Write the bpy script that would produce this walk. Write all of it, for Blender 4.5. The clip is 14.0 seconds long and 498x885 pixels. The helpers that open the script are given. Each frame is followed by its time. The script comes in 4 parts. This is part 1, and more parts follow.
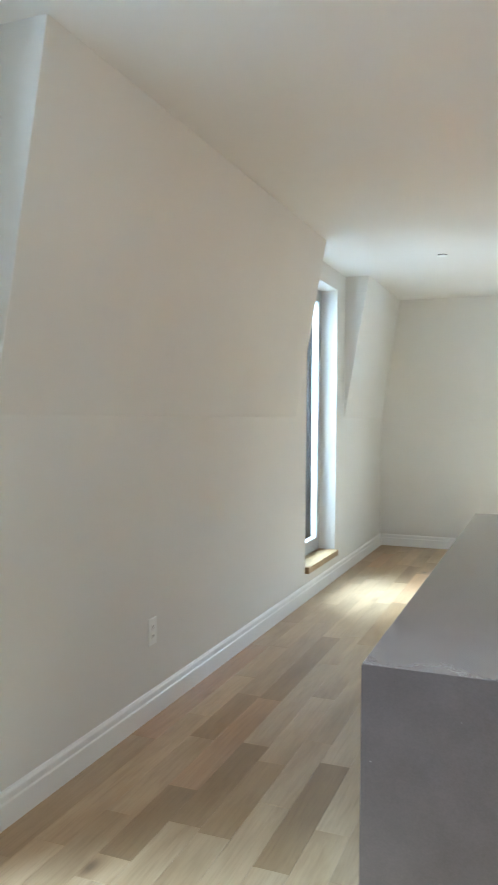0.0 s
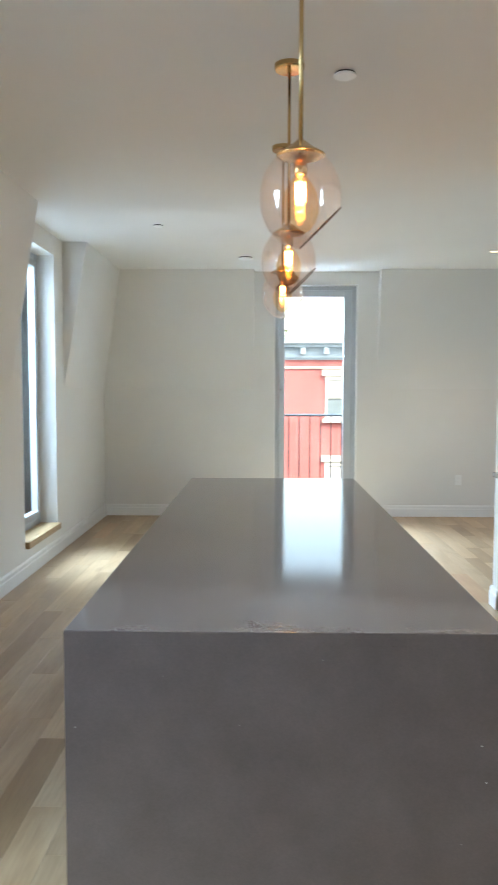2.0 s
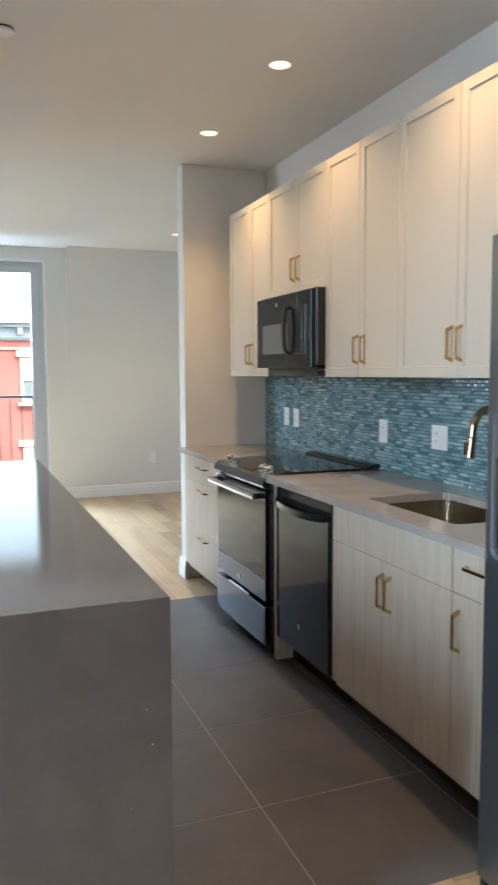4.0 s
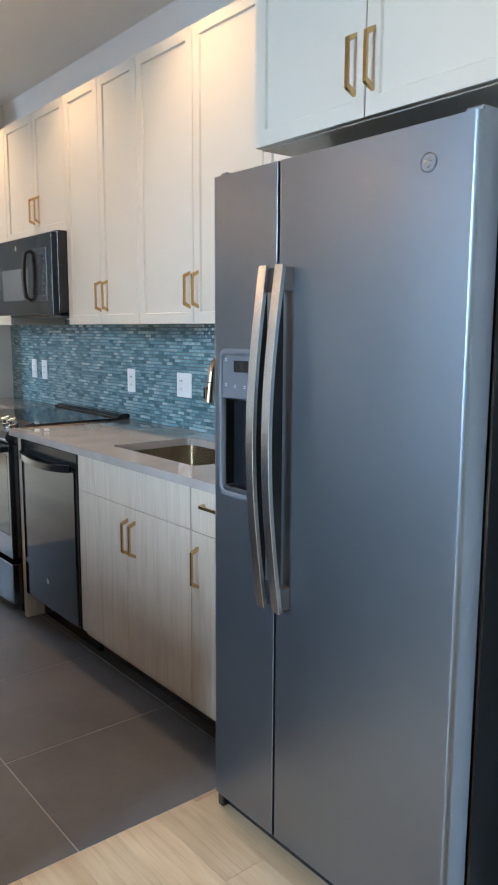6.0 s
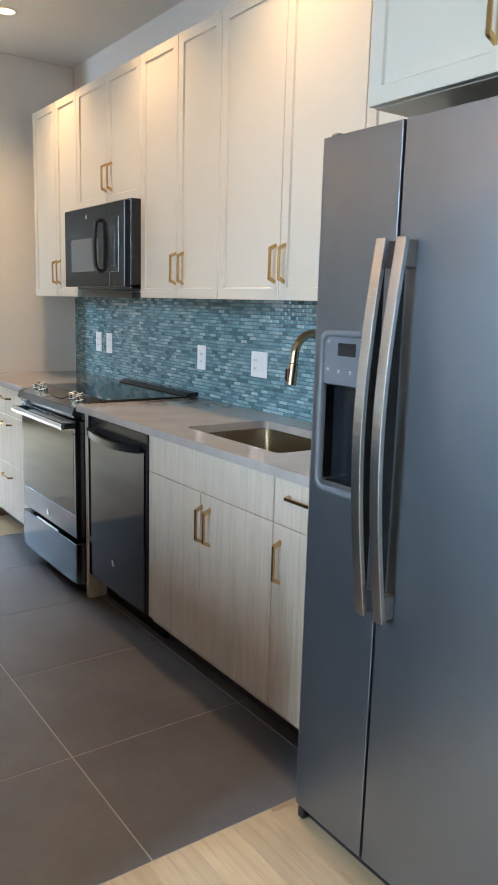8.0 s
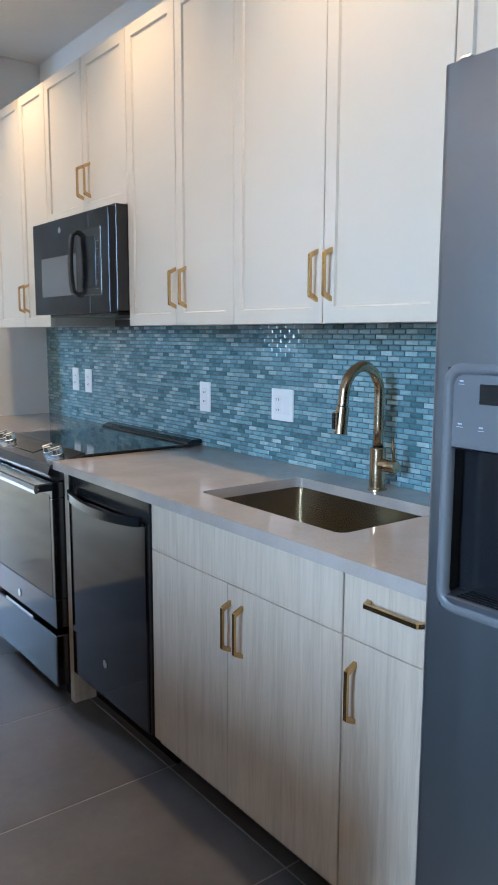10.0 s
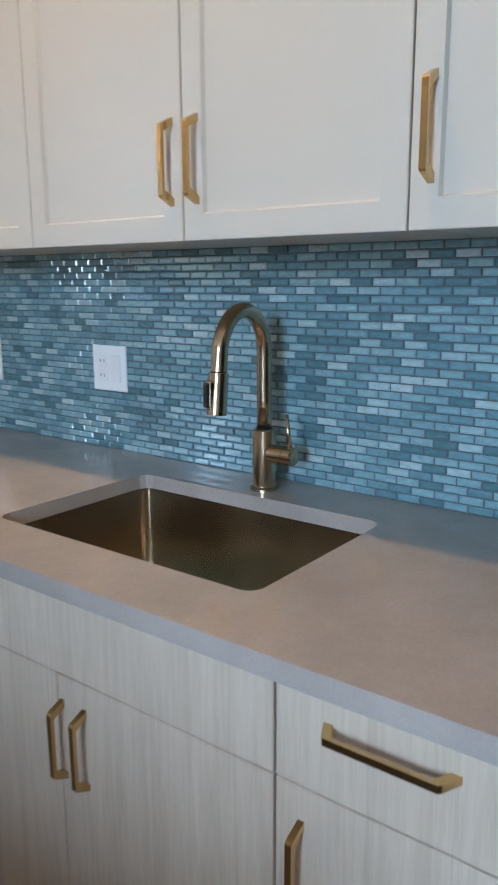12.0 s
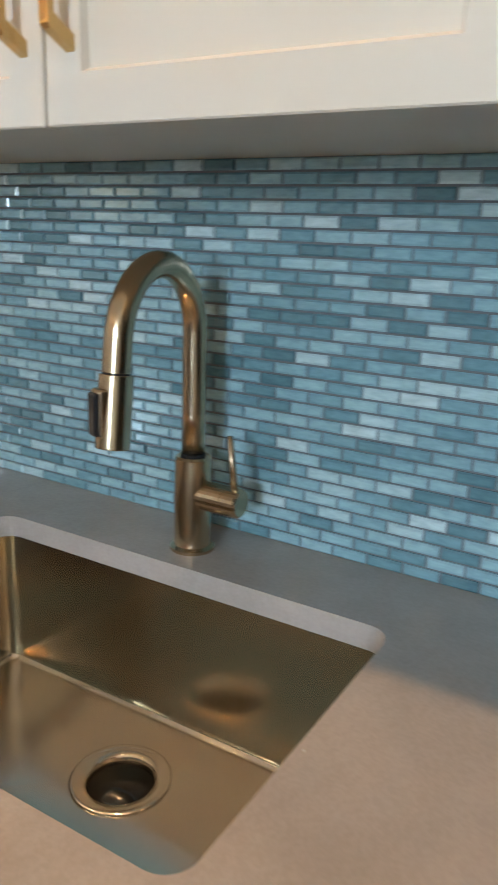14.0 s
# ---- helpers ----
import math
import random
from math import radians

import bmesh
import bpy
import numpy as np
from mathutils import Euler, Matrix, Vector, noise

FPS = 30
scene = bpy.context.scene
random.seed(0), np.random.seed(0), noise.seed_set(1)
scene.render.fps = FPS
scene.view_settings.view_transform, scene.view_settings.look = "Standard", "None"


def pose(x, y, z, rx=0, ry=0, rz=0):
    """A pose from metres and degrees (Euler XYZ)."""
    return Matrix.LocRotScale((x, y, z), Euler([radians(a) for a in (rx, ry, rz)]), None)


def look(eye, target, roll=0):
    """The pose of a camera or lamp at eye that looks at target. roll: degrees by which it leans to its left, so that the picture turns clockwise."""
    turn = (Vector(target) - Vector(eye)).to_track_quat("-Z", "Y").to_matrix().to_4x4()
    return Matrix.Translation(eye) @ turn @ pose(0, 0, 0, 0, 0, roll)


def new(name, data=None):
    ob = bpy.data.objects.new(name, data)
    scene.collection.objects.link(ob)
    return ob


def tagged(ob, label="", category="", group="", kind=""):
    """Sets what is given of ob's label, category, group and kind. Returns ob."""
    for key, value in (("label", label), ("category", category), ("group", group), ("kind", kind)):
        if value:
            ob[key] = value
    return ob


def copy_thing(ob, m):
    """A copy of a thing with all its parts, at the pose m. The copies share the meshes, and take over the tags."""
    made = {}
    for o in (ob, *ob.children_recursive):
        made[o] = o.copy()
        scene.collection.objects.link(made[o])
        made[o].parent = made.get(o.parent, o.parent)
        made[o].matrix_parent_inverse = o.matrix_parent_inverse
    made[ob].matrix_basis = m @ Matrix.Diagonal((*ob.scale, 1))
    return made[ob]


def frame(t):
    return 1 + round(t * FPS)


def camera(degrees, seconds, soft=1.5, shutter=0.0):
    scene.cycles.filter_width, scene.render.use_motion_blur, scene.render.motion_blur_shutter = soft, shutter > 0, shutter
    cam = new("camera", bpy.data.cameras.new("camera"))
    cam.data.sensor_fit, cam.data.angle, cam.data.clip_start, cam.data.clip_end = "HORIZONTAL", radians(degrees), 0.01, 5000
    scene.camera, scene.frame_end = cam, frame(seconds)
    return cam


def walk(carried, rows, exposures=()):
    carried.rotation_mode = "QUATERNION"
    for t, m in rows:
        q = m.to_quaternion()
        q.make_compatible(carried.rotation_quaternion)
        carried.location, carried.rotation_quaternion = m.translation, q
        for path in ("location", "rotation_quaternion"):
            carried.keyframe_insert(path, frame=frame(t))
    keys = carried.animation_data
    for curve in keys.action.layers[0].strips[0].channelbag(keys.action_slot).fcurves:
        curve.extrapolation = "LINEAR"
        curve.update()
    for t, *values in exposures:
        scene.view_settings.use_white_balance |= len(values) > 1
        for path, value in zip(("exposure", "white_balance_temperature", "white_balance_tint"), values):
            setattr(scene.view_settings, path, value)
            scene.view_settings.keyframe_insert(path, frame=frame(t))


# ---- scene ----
cam = camera(36.6, 14.0, soft=1.6, shutter=0.4)
PATH = [
    (0, (-0.023, -0.038, 1.466), (-0.757, 1.821, 1.4), 0.4),
    (0.5, (-0.01, -0.013, 1.461), (-0.586, 1.9, 1.371), 0.1),
    (1, (0.011, -0.007, 1.459), (-0.389, 1.95, 1.346), 0.3),
    (1.5, (0.028, -0.002, 1.447), (-0.195, 1.982, 1.322), 0.1),
    (2, (0.043, -0.007, 1.444), (0.002, 1.988, 1.307), 0.1),
    (2.5, (0.09, 0.003, 1.435), (0.224, 1.993, 1.289), 0.3),
    (3, (0.106, 0.013, 1.431), (0.416, 1.982, 1.271), -0.1),
    (3.5, (0.134, 0.021, 1.422), (0.643, 1.948, 1.249), -0.4),
    (4, (0.154, 0.009, 1.416), (0.872, 1.866, 1.231), -0.3),
    (6.5, (0.248, -0.033, 1.364), (1.516, 1.478, 1.032), 0.6),
    (7, (0.239, -0.014, 1.364), (1.482, 1.506, 0.981), 1.4),
    (7.5, (0.232, 0.062, 1.373), (1.37, 1.661, 0.989), 1.9),
    (10, (0.486, 0.84, 1.364), (1.69, 2.412, 1.079), 0.2),
    (10.5, (0.597, 1.004, 1.358), (1.864, 2.519, 1.038), -0.0),
    (11, (0.654, 1.218, 1.357), (2.075, 2.579, 0.996), -1.2),
    (11.5, (0.731, 1.368, 1.339), (2.248, 2.607, 0.934), -0.8),
    (12, (0.903, 1.462, 1.33), (2.461, 2.642, 0.908), -0.3),
    (12.5, (1.034, 1.549, 1.315), (2.661, 2.627, 0.877), -0.2),
    (13, (1.158, 1.652, 1.318), (2.876, 2.56, 0.844), 0.1),
    (13.5, (1.275, 1.734, 1.313), (3.025, 2.553, 0.795), 0.8),
    (14, (1.359, 1.808, 1.314), (3.012, 2.793, 0.77), 1.9),
]
walk(cam, [(t, look(eye, target, roll)) for t, eye, target, roll in PATH], exposures=[(0, 2.62, 7150, 10), (1, 2.38, 7100, 10), (2, 2.27, 7200, 12), (4, 2.24, 7400, 14), (6.5, 2.54, 6600, 13), (7.5, 2.55, 7150, 13), (10, 2.54, 6050, 12), (11.5, 2.38, 6450, 14), (12, 2.32, 6700, 15), (13, 2.44, 8100, 17), (13.5, 2.5, 8200, 18), (14, 2.58, 8100, 17)])


# ---- world, sun, lamps ----
world = bpy.data.worlds.new("sky")
scene.world = world
world.use_nodes = True
wn = world.node_tree
sky = wn.nodes.new("ShaderNodeTexSky")
sky.sky_type = "NISHITA"
sky.sun_disc = False
sky.sun_elevation, sky.sun_rotation = radians(48), radians(160)
sky.air_density, sky.dust_density = 1.2, 2.0
wn.links.new(sky.outputs["Color"], wn.nodes["Background"].inputs["Color"])
wn.nodes["Background"].inputs["Strength"].default_value = 0.15

sun = new("sun", bpy.data.lights.new("sun", "SUN"))
sun.data.energy, sun.data.angle, sun.data.color = 1.2, radians(10), (1.0, 0.95, 0.88)
sun.matrix_world = look((6, -16, 20), (0, 0, 0))


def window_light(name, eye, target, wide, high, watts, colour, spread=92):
    """An added area lamp outside an opening, in place of the sky's light."""
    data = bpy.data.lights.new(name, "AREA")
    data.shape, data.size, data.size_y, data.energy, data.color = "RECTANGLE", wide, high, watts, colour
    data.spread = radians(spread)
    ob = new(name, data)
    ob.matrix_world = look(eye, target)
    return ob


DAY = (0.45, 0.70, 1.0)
# added fill lamps beyond the west windows, kept out of view
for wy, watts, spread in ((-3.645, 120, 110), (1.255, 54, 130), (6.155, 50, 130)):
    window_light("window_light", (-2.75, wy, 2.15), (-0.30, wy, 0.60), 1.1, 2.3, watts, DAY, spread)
# one more added lamp, outside and above the balcony door
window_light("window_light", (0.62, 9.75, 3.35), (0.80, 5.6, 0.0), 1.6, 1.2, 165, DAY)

WARM = (1.0, 0.69, 0.38)
# the first one is unseen, added to warm the refrigerator and base cabinets
CANS = [(0.92, 0.62, 5), (1.56, 2.22, 8.5), (1.56, 3.235, 7.2), (1.56, 4.26, 9.5), (2.257, 7.405, 7)]
for cx, cy, watts in CANS:
    data = bpy.data.lights.new("downlight", "SPOT")
    data.energy, data.color, data.spot_size, data.spot_blend, data.shadow_soft_size = watts, WARM, radians(125), 1.0, 0.045
    new("downlight", data).matrix_world = look((cx, cy, 2.76), (cx, cy, 0))


# ---- building blocks ----
origins = {}


def thing(name, x=0.0, y=0.0, z=0.0, label="", category="", group="", kind=""):
    """An empty at a thing's base, under which its parts go."""
    ob = new(name)
    ob.location = (x, y, z)
    ob.empty_display_size = 0.1
    origins[ob] = Vector((x, y, z))
    return tagged(ob, label, category, group, kind)


def part(name, bm, material, parent=None, label="", smooth=False):
    """Links a bmesh, in world metres, as one mesh object under a thing or a part."""
    base = origins.get(parent, Vector())
    bmesh.ops.translate(bm, vec=-base, verts=bm.verts)
    me = bpy.data.meshes.new(name)
    bmesh.ops.recalc_face_normals(bm, faces=bm.faces)
    bm.to_mesh(me)
    bm.free()
    if smooth:
        for p in me.polygons:
            p.use_smooth = True
    me.materials.append(material)
    ob = new(name, me)
    if parent:
        ob.parent = parent
    origins[ob] = base
    return tagged(ob, label)


def structure(name, bm, material, label="", category="", smooth=False):
    return tagged(part(name, bm, material, None, "", smooth), label, category, "", "structure")


def add_box(bm, x0, x1, y0, y1, z0, z1, bevel=0.0, segments=1):
    made = bmesh.ops.create_cube(bm, size=1.0)["verts"]
    for v in made:
        v.co = Vector((x0 + (v.co.x + 0.5) * (x1 - x0), y0 + (v.co.y + 0.5) * (y1 - y0), z0 + (v.co.z + 0.5) * (z1 - z0)))
    if bevel:
        edges = list({e for v in made for e in v.link_edges})
        bmesh.ops.bevel(bm, geom=edges, offset=bevel, segments=segments, profile=0.5, affect="EDGES")
    return bm


def box(x0, x1, y0, y1, z0, z1, bevel=0.0, segments=1):
    return add_box(bmesh.new(), x0, x1, y0, y1, z0, z1, bevel, segments)


def boxes(*rows, bevel=0.0):
    bm = bmesh.new()
    for row in rows:
        add_box(bm, *row, bevel=bevel)
    return bm


def prism(axis, profile, a, b):
    """A closed profile (pairs) drawn out along an axis from a to b."""
    bm = bmesh.new()

    def at(u, v, w):
        return (w, u, v) if axis == "x" else (u, w, v) if axis == "y" else (u, v, w)

    lo = [bm.verts.new(at(u, v, a)) for u, v in profile]
    hi = [bm.verts.new(at(u, v, b)) for u, v in profile]
    bm.faces.new(lo), bm.faces.new(hi)
    for n in range(len(profile)):
        m = (n + 1) % len(profile)
        bm.faces.new((lo[n], lo[m], hi[m], hi[n]))
    return bm


def add_lathe(bm, centre, profile, axis="z", steps=32, close=True):
    """Turns (radius, height) pairs round an axis through centre."""
    rings = []
    for r, h in profile:
        ring = []
        for n in range(steps):
            a = 2 * math.pi * n / steps
            u, v = r * math.cos(a), r * math.sin(a)
            d = (u, v, h) if axis == "z" else (h, u, v) if axis == "x" else (v, h, u)
            ring.append(bm.verts.new(Vector(centre) + Vector(d)))
        rings.append(ring)
    for one, two in zip(rings, rings[1:]):
        for n in range(steps):
            m = (n + 1) % steps
            bm.faces.new((one[n], one[m], two[m], two[n]))
    if close:
        bm.faces.new(rings[0]), bm.faces.new(rings[-1])
    return bm


def lathe(centre, profile, axis="z", steps=32, close=True):
    return add_lathe(bmesh.new(), centre, profile, axis, steps, close)


def add_sweep(bm, points, section, side=(0, 1, 0)):
    """Sweeps a closed section (pairs: along side, and across it) along points; scale may be given as a third number of a point row."""
    side = Vector(side).normalized()
    pts = [Vector(p) for p in points]
    rings = []
    for n, p in enumerate(pts):
        way = (pts[min(n + 1, len(pts) - 1)] - pts[max(n - 1, 0)]).normalized()
        other = way.cross(side).normalized()
        rings.append([bm.verts.new(p + side * u + other * v) for u, v in section])
    for one, two in zip(rings, rings[1:]):
        for n in range(len(section)):
            m = (n + 1) % len(section)
            bm.faces.new((one[n], one[m], two[m], two[n]))
    bm.faces.new(rings[0]), bm.faces.new(rings[-1])
    return bm


def round_section(r, steps=16):
    return [(r * math.cos(2 * math.pi * n / steps), r * math.sin(2 * math.pi * n / steps)) for n in range(steps)]


# ---- materials ----
def material(name, colour, rough=0.5, metal=0.0, coat=0.0):
    m = bpy.data.materials.new(name)
    m.use_nodes = True
    b = m.node_tree.nodes["Principled BSDF"]
    b.inputs["Base Color"].default_value = (*colour, 1)
    b.inputs["Roughness"].default_value = rough
    b.inputs["Metallic"].default_value = metal
    b.inputs["Coat Weight"].default_value = coat
    return m, m.node_tree, b


def node(tree, kind, **inputs):
    n = tree.nodes.new(kind)
    for key, value in inputs.items():
        n.inputs[key.replace("_", " ")].default_value = value
    return n


def position(tree, scale=(1, 1, 1)):
    """World place, stretched."""
    geo = tree.nodes.new("ShaderNodeNewGeometry")
    mul = tree.nodes.new("ShaderNodeVectorMath")
    mul.operation = "MULTIPLY"
    mul.inputs[1].default_value = scale
    tree.links.new(geo.outputs["Position"], mul.inputs[0])
    return mul.outputs[0]


def noise_at(tree, where, scale, detail=4.0, rough=0.55, distort=0.0):
    n = node(tree, "ShaderNodeTexNoise", Scale=scale, Detail=detail, Roughness=rough, Distortion=distort)
    tree.links.new(where, n.inputs["Vector"])
    return n.outputs["Fac"]


def ramp(tree, fac, *stops):
    r = tree.nodes.new("ShaderNodeValToRGB")
    while len(r.color_ramp.elements) < len(stops):
        r.color_ramp.elements.new(0.5)
    for e, (p, c) in zip(r.color_ramp.elements, stops):
        e.position = p
        e.color = (*c, 1) if len(c) == 3 else c
    tree.links.new(fac, r.inputs["Fac"])
    return r.outputs["Color"]


def mix(tree, fac, a, b, blend="MIX"):
    m = tree.nodes.new("ShaderNodeMix")
    m.data_type, m.blend_type = "RGBA", blend
    for key, value in (("Factor", fac), ("A", a), ("B", b)):
        slots = [s for s in m.inputs if s.name == key and s.enabled]
        if isinstance(value, (int, float)):
            slots[0].default_value = value
        elif isinstance(value, tuple):
            slots[0].default_value = (*value, 1)
        else:
            tree.links.new(value, slots[0])
    return [o for o in m.outputs if o.enabled][0]


def bump(tree, shader, height, strength=0.1, distance=0.01):
    n = node(tree, "ShaderNodeBump", Strength=strength, Distance=distance)
    tree.links.new(height, n.inputs["Height"])
    tree.links.new(n.outputs["Normal"], shader.inputs["Normal"])


def scaled(tree, value, lo, hi):
    n = node(tree, "ShaderNodeMapRange")
    n.inputs["To Min"].default_value, n.inputs["To Max"].default_value = lo, hi
    tree.links.new(value, n.inputs["Value"])
    return n.outputs["Result"]


def painted(name, colour, rough, vary=0.03, grain=260.0, relief=0.05):
    m, t, b = material(name, colour, rough)
    p = position(t)
    big = noise_at(t, p, 0.9, 3)
    lo = tuple(max(0.0, c * (1 - vary)) for c in colour)
    hi = tuple(min(1.0, c * (1 + vary)) for c in colour)
    t.links.new(ramp(t, big, (0.3, lo), (0.7, hi)), b.inputs["Base Color"])
    fine = noise_at(t, p, grain, 2)
    t.links.new(scaled(t, noise_at(t, p, 14, 3), rough * 0.88, min(1, rough * 1.12)), b.inputs["Roughness"])
    bump(t, b, fine, relief, 0.002)
    return m


WALL = painted("wall_paint", (0.72, 0.70, 0.665), 0.62, 0.025, 220, 0.12)
CEILING = painted("ceiling_paint", (0.76, 0.74, 0.71), 0.75, 0.02, 220, 0.12)
TRIM = painted("trim_paint", (0.80, 0.79, 0.77), 0.37, 0.02, 90, 0.03)
LACQUER = painted("white_lacquer", (0.565, 0.515, 0.432), 0.36, 0.012, 400, 0.02)
PLASTIC = painted("white_plastic", (0.82, 0.82, 0.80), 0.36, 0.01, 300, 0.01)
FRAME = painted("window_frame_paint", (0.46, 0.48, 0.50), 0.35, 0.02, 150, 0.03)
BLACK = painted("black_plastic", (0.011, 0.012, 0.014), 0.2, 0.1, 300, 0.03)
IRON = painted("black_iron", (0.02, 0.02, 0.022), 0.5, 0.1, 120, 0.1)
CHARCOAL = painted("charcoal_lacquer", (0.028, 0.031, 0.038), 0.35, 0.05, 200, 0.03)
# dark toe boards, and the shade painted under the ceiling discs
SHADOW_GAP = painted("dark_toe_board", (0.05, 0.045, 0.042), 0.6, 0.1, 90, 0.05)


def wood(name, stops, stretch, rough, fibre, per_piece=False, relief=0.12):
    """Sawn timber: long figure, fine fibres, and a tone of its own for each piece."""
    m, t, b = material(name, stops[1], rough)
    geo = t.nodes.new("ShaderNodeNewGeometry")
    where = geo.outputs["Position"]
    rnd = t.nodes.new("ShaderNodeObjectInfo").outputs["Random"]
    if per_piece:
        shift = t.nodes.new("ShaderNodeVectorMath")
        shift.operation = "MULTIPLY_ADD"
        comb = t.nodes.new("ShaderNodeCombineXYZ")
        for key in "XYZ":
            t.links.new(rnd, comb.inputs[key])
        t.links.new(comb.outputs[0], shift.inputs[0])
        shift.inputs[1].default_value = (37, 91, 53)
        t.links.new(where, shift.inputs[2])
        where = shift.outputs[0]
    mul = t.nodes.new("ShaderNodeVectorMath")
    mul.operation = "MULTIPLY"
    mul.inputs[1].default_value = stretch
    t.links.new(where, mul.inputs[0])
    where = mul.outputs[0]
    figure = noise_at(t, where, 3.2, 5, 0.6, 1.4)
    fine = noise_at(t, where, fibre, 3, 0.7)
    col = ramp(t, figure, (0.30, stops[0]), (0.52, stops[1]), (0.72, stops[2]))
    col = mix(t, 0.45, col, ramp(t, fine, (0.3, (0.74, 0.71, 0.68)), (0.6, (1, 1, 1))), "MULTIPLY")
    if per_piece:
        col = mix(t, 0.9, col, ramp(t, rnd, (0.0, (0.60, 0.55, 0.50)), (0.25, (0.86, 0.82, 0.78)), (0.6, (1.0, 1.0, 1.0)), (1.0, (1.2, 1.18, 1.15))), "MULTIPLY")
    t.links.new(col, b.inputs["Base Color"])
    t.links.new(scaled(t, figure, rough * 0.85, rough * 1.2), b.inputs["Roughness"])
    bump(t, b, fine, relief, 0.002)
    return m


def oak_floor(name, tint, island=False):
    """Oiled oak: cathedral figure, pores along the board, scattered knots, one tone a board."""
    m, t, b = material(name, (0.4, 0.29, 0.19), 0.34)
    geo = t.nodes.new("ShaderNodeNewGeometry")
    rnd = geo.outputs["Random Per Island"] if island else t.nodes.new("ShaderNodeObjectInfo").outputs["Random"]
    comb = t.nodes.new("ShaderNodeCombineXYZ")
    for key in "XYZ":
        t.links.new(rnd, comb.inputs[key])
    shift = t.nodes.new("ShaderNodeVectorMath")
    shift.operation = "MULTIPLY_ADD"
    t.links.new(comb.outputs[0], shift.inputs[0])
    shift.inputs[1].default_value = (37, 91, 53)
    t.links.new(geo.outputs["Position"], shift.inputs[2])

    def stretched(scale):
        mul = t.nodes.new("ShaderNodeVectorMath")
        mul.operation = "MULTIPLY"
        mul.inputs[1].default_value = scale
        t.links.new(shift.outputs[0], mul.inputs[0])
        return mul.outputs[0]

    broad = noise_at(t, stretched((2.2, 0.5, 1)), 2.0, 3, 0.5, 0.6)
    figure = noise_at(t, stretched((9.0, 0.7, 1)), 2.4, 4, 0.55, 2.2)
    pores = noise_at(t, stretched((60.0, 2.0, 1)), 3.0, 2, 0.6)
    col = ramp(t, broad, (0.25, (0.36, 0.235, 0.130)), (0.5, (0.455, 0.315, 0.19)), (0.78, (0.55, 0.405, 0.265)))
    col = mix(t, 0.55, col, ramp(t, figure, (0.30, (0.78, 0.73, 0.68)), (0.52, (1.0, 1.0, 1.0)), (0.75, (1.08, 1.07, 1.05))), "MULTIPLY")
    col = mix(t, 0.35, col, ramp(t, pores, (0.32, (0.74, 0.70, 0.66)), (0.55, (1, 1, 1))), "MULTIPLY")
    cells = node(t, "ShaderNodeTexVoronoi", Scale=1.7)
    cells.inputs["Randomness"].default_value = 1.0
    t.links.new(stretched((1.6, 0.8, 1)), cells.inputs["Vector"])
    knot = ramp(t, cells.outputs["Distance"], (0.025, (0.30, 0.24, 0.20)), (0.08, (0.76, 0.71, 0.67)), (0.17, (1, 1, 1)))
    col = mix(t, 0.9, col, knot, "MULTIPLY")
    col = mix(t, 1.0, col, ramp(t, rnd, (0.0, (0.91, 0.90, 0.89)), (0.35, (0.97, 0.97, 0.97)), (0.7, (1.03, 1.02, 1.0)), (1.0, (1.1, 1.09, 1.07))), "MULTIPLY")
    col = mix(t, 1.0, col, tint, "MULTIPLY")
    t.links.new(col, b.inputs["Base Color"])
    t.links.new(scaled(t, figure, 0.30, 0.42), b.inputs["Roughness"])
    bump(t, b, pores, 0.04, 0.001)
    return m


OAK = oak_floor("oak_plank", (1.0, 1.0, 1.0))
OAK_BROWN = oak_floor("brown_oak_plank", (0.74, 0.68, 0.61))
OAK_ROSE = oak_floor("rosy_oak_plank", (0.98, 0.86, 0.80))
OAK_FIELD = oak_floor("oak_plank_field", (1.0, 1.0, 1.0), True)
WASHED = wood("washed_oak_veneer", ((0.46, 0.365, 0.28), (0.54, 0.435, 0.34), (0.58, 0.472, 0.378)), (8.0, 8.0, 0.5), 0.40, 17, False, 0.06)
SILL_WOOD = wood("sill_oak", ((0.30, 0.19, 0.09), (0.42, 0.28, 0.15), (0.52, 0.36, 0.21)), (7.0, 0.7, 7.0), 0.45, 20)


def quartz(name, colour, rough):
    m, t, b = material(name, colour, rough)
    p = position(t)
    cloud = noise_at(t, p, 5.5, 6, 0.65)
    grain = noise_at(t, p, 240, 3)
    col = ramp(t, cloud, (0.3, tuple(c * 0.88 for c in colour)), (0.7, tuple(c * 1.12 for c in colour)))
    col = mix(t, 0.2, col, ramp(t, grain, (0.35, (0.75, 0.75, 0.75)), (0.65, (1.2, 1.2, 1.2))), "MULTIPLY")
    cells = node(t, "ShaderNodeTexVoronoi", Scale=42.0)
    t.links.new(p, cells.inputs["Vector"])
    fleck = ramp(t, cells.outputs["Distance"], (0.045, (1, 1, 1)), (0.085, (0, 0, 0)))
    pick = ramp(t, noise_at(t, p, 9.0, 2), (0.64, (0, 0, 0)), (0.69, (1, 1, 1)))
    both = mix(t, 1.0, fleck, pick, "MULTIPLY")
    t.links.new(mix(t, both, col, (0.55, 0.54, 0.52)), b.inputs["Base Color"])
    t.links.new(scaled(t, noise_at(t, p, 6, 3), rough * 0.9, rough * 1.12), b.inputs["Roughness"])
    return m


ISLAND_STONE = quartz("grey_quartz", (0.114, 0.091, 0.089), 0.095)
ISLAND_STONE.node_tree.nodes["Principled BSDF"].inputs["Specular IOR Level"].default_value = 0.8
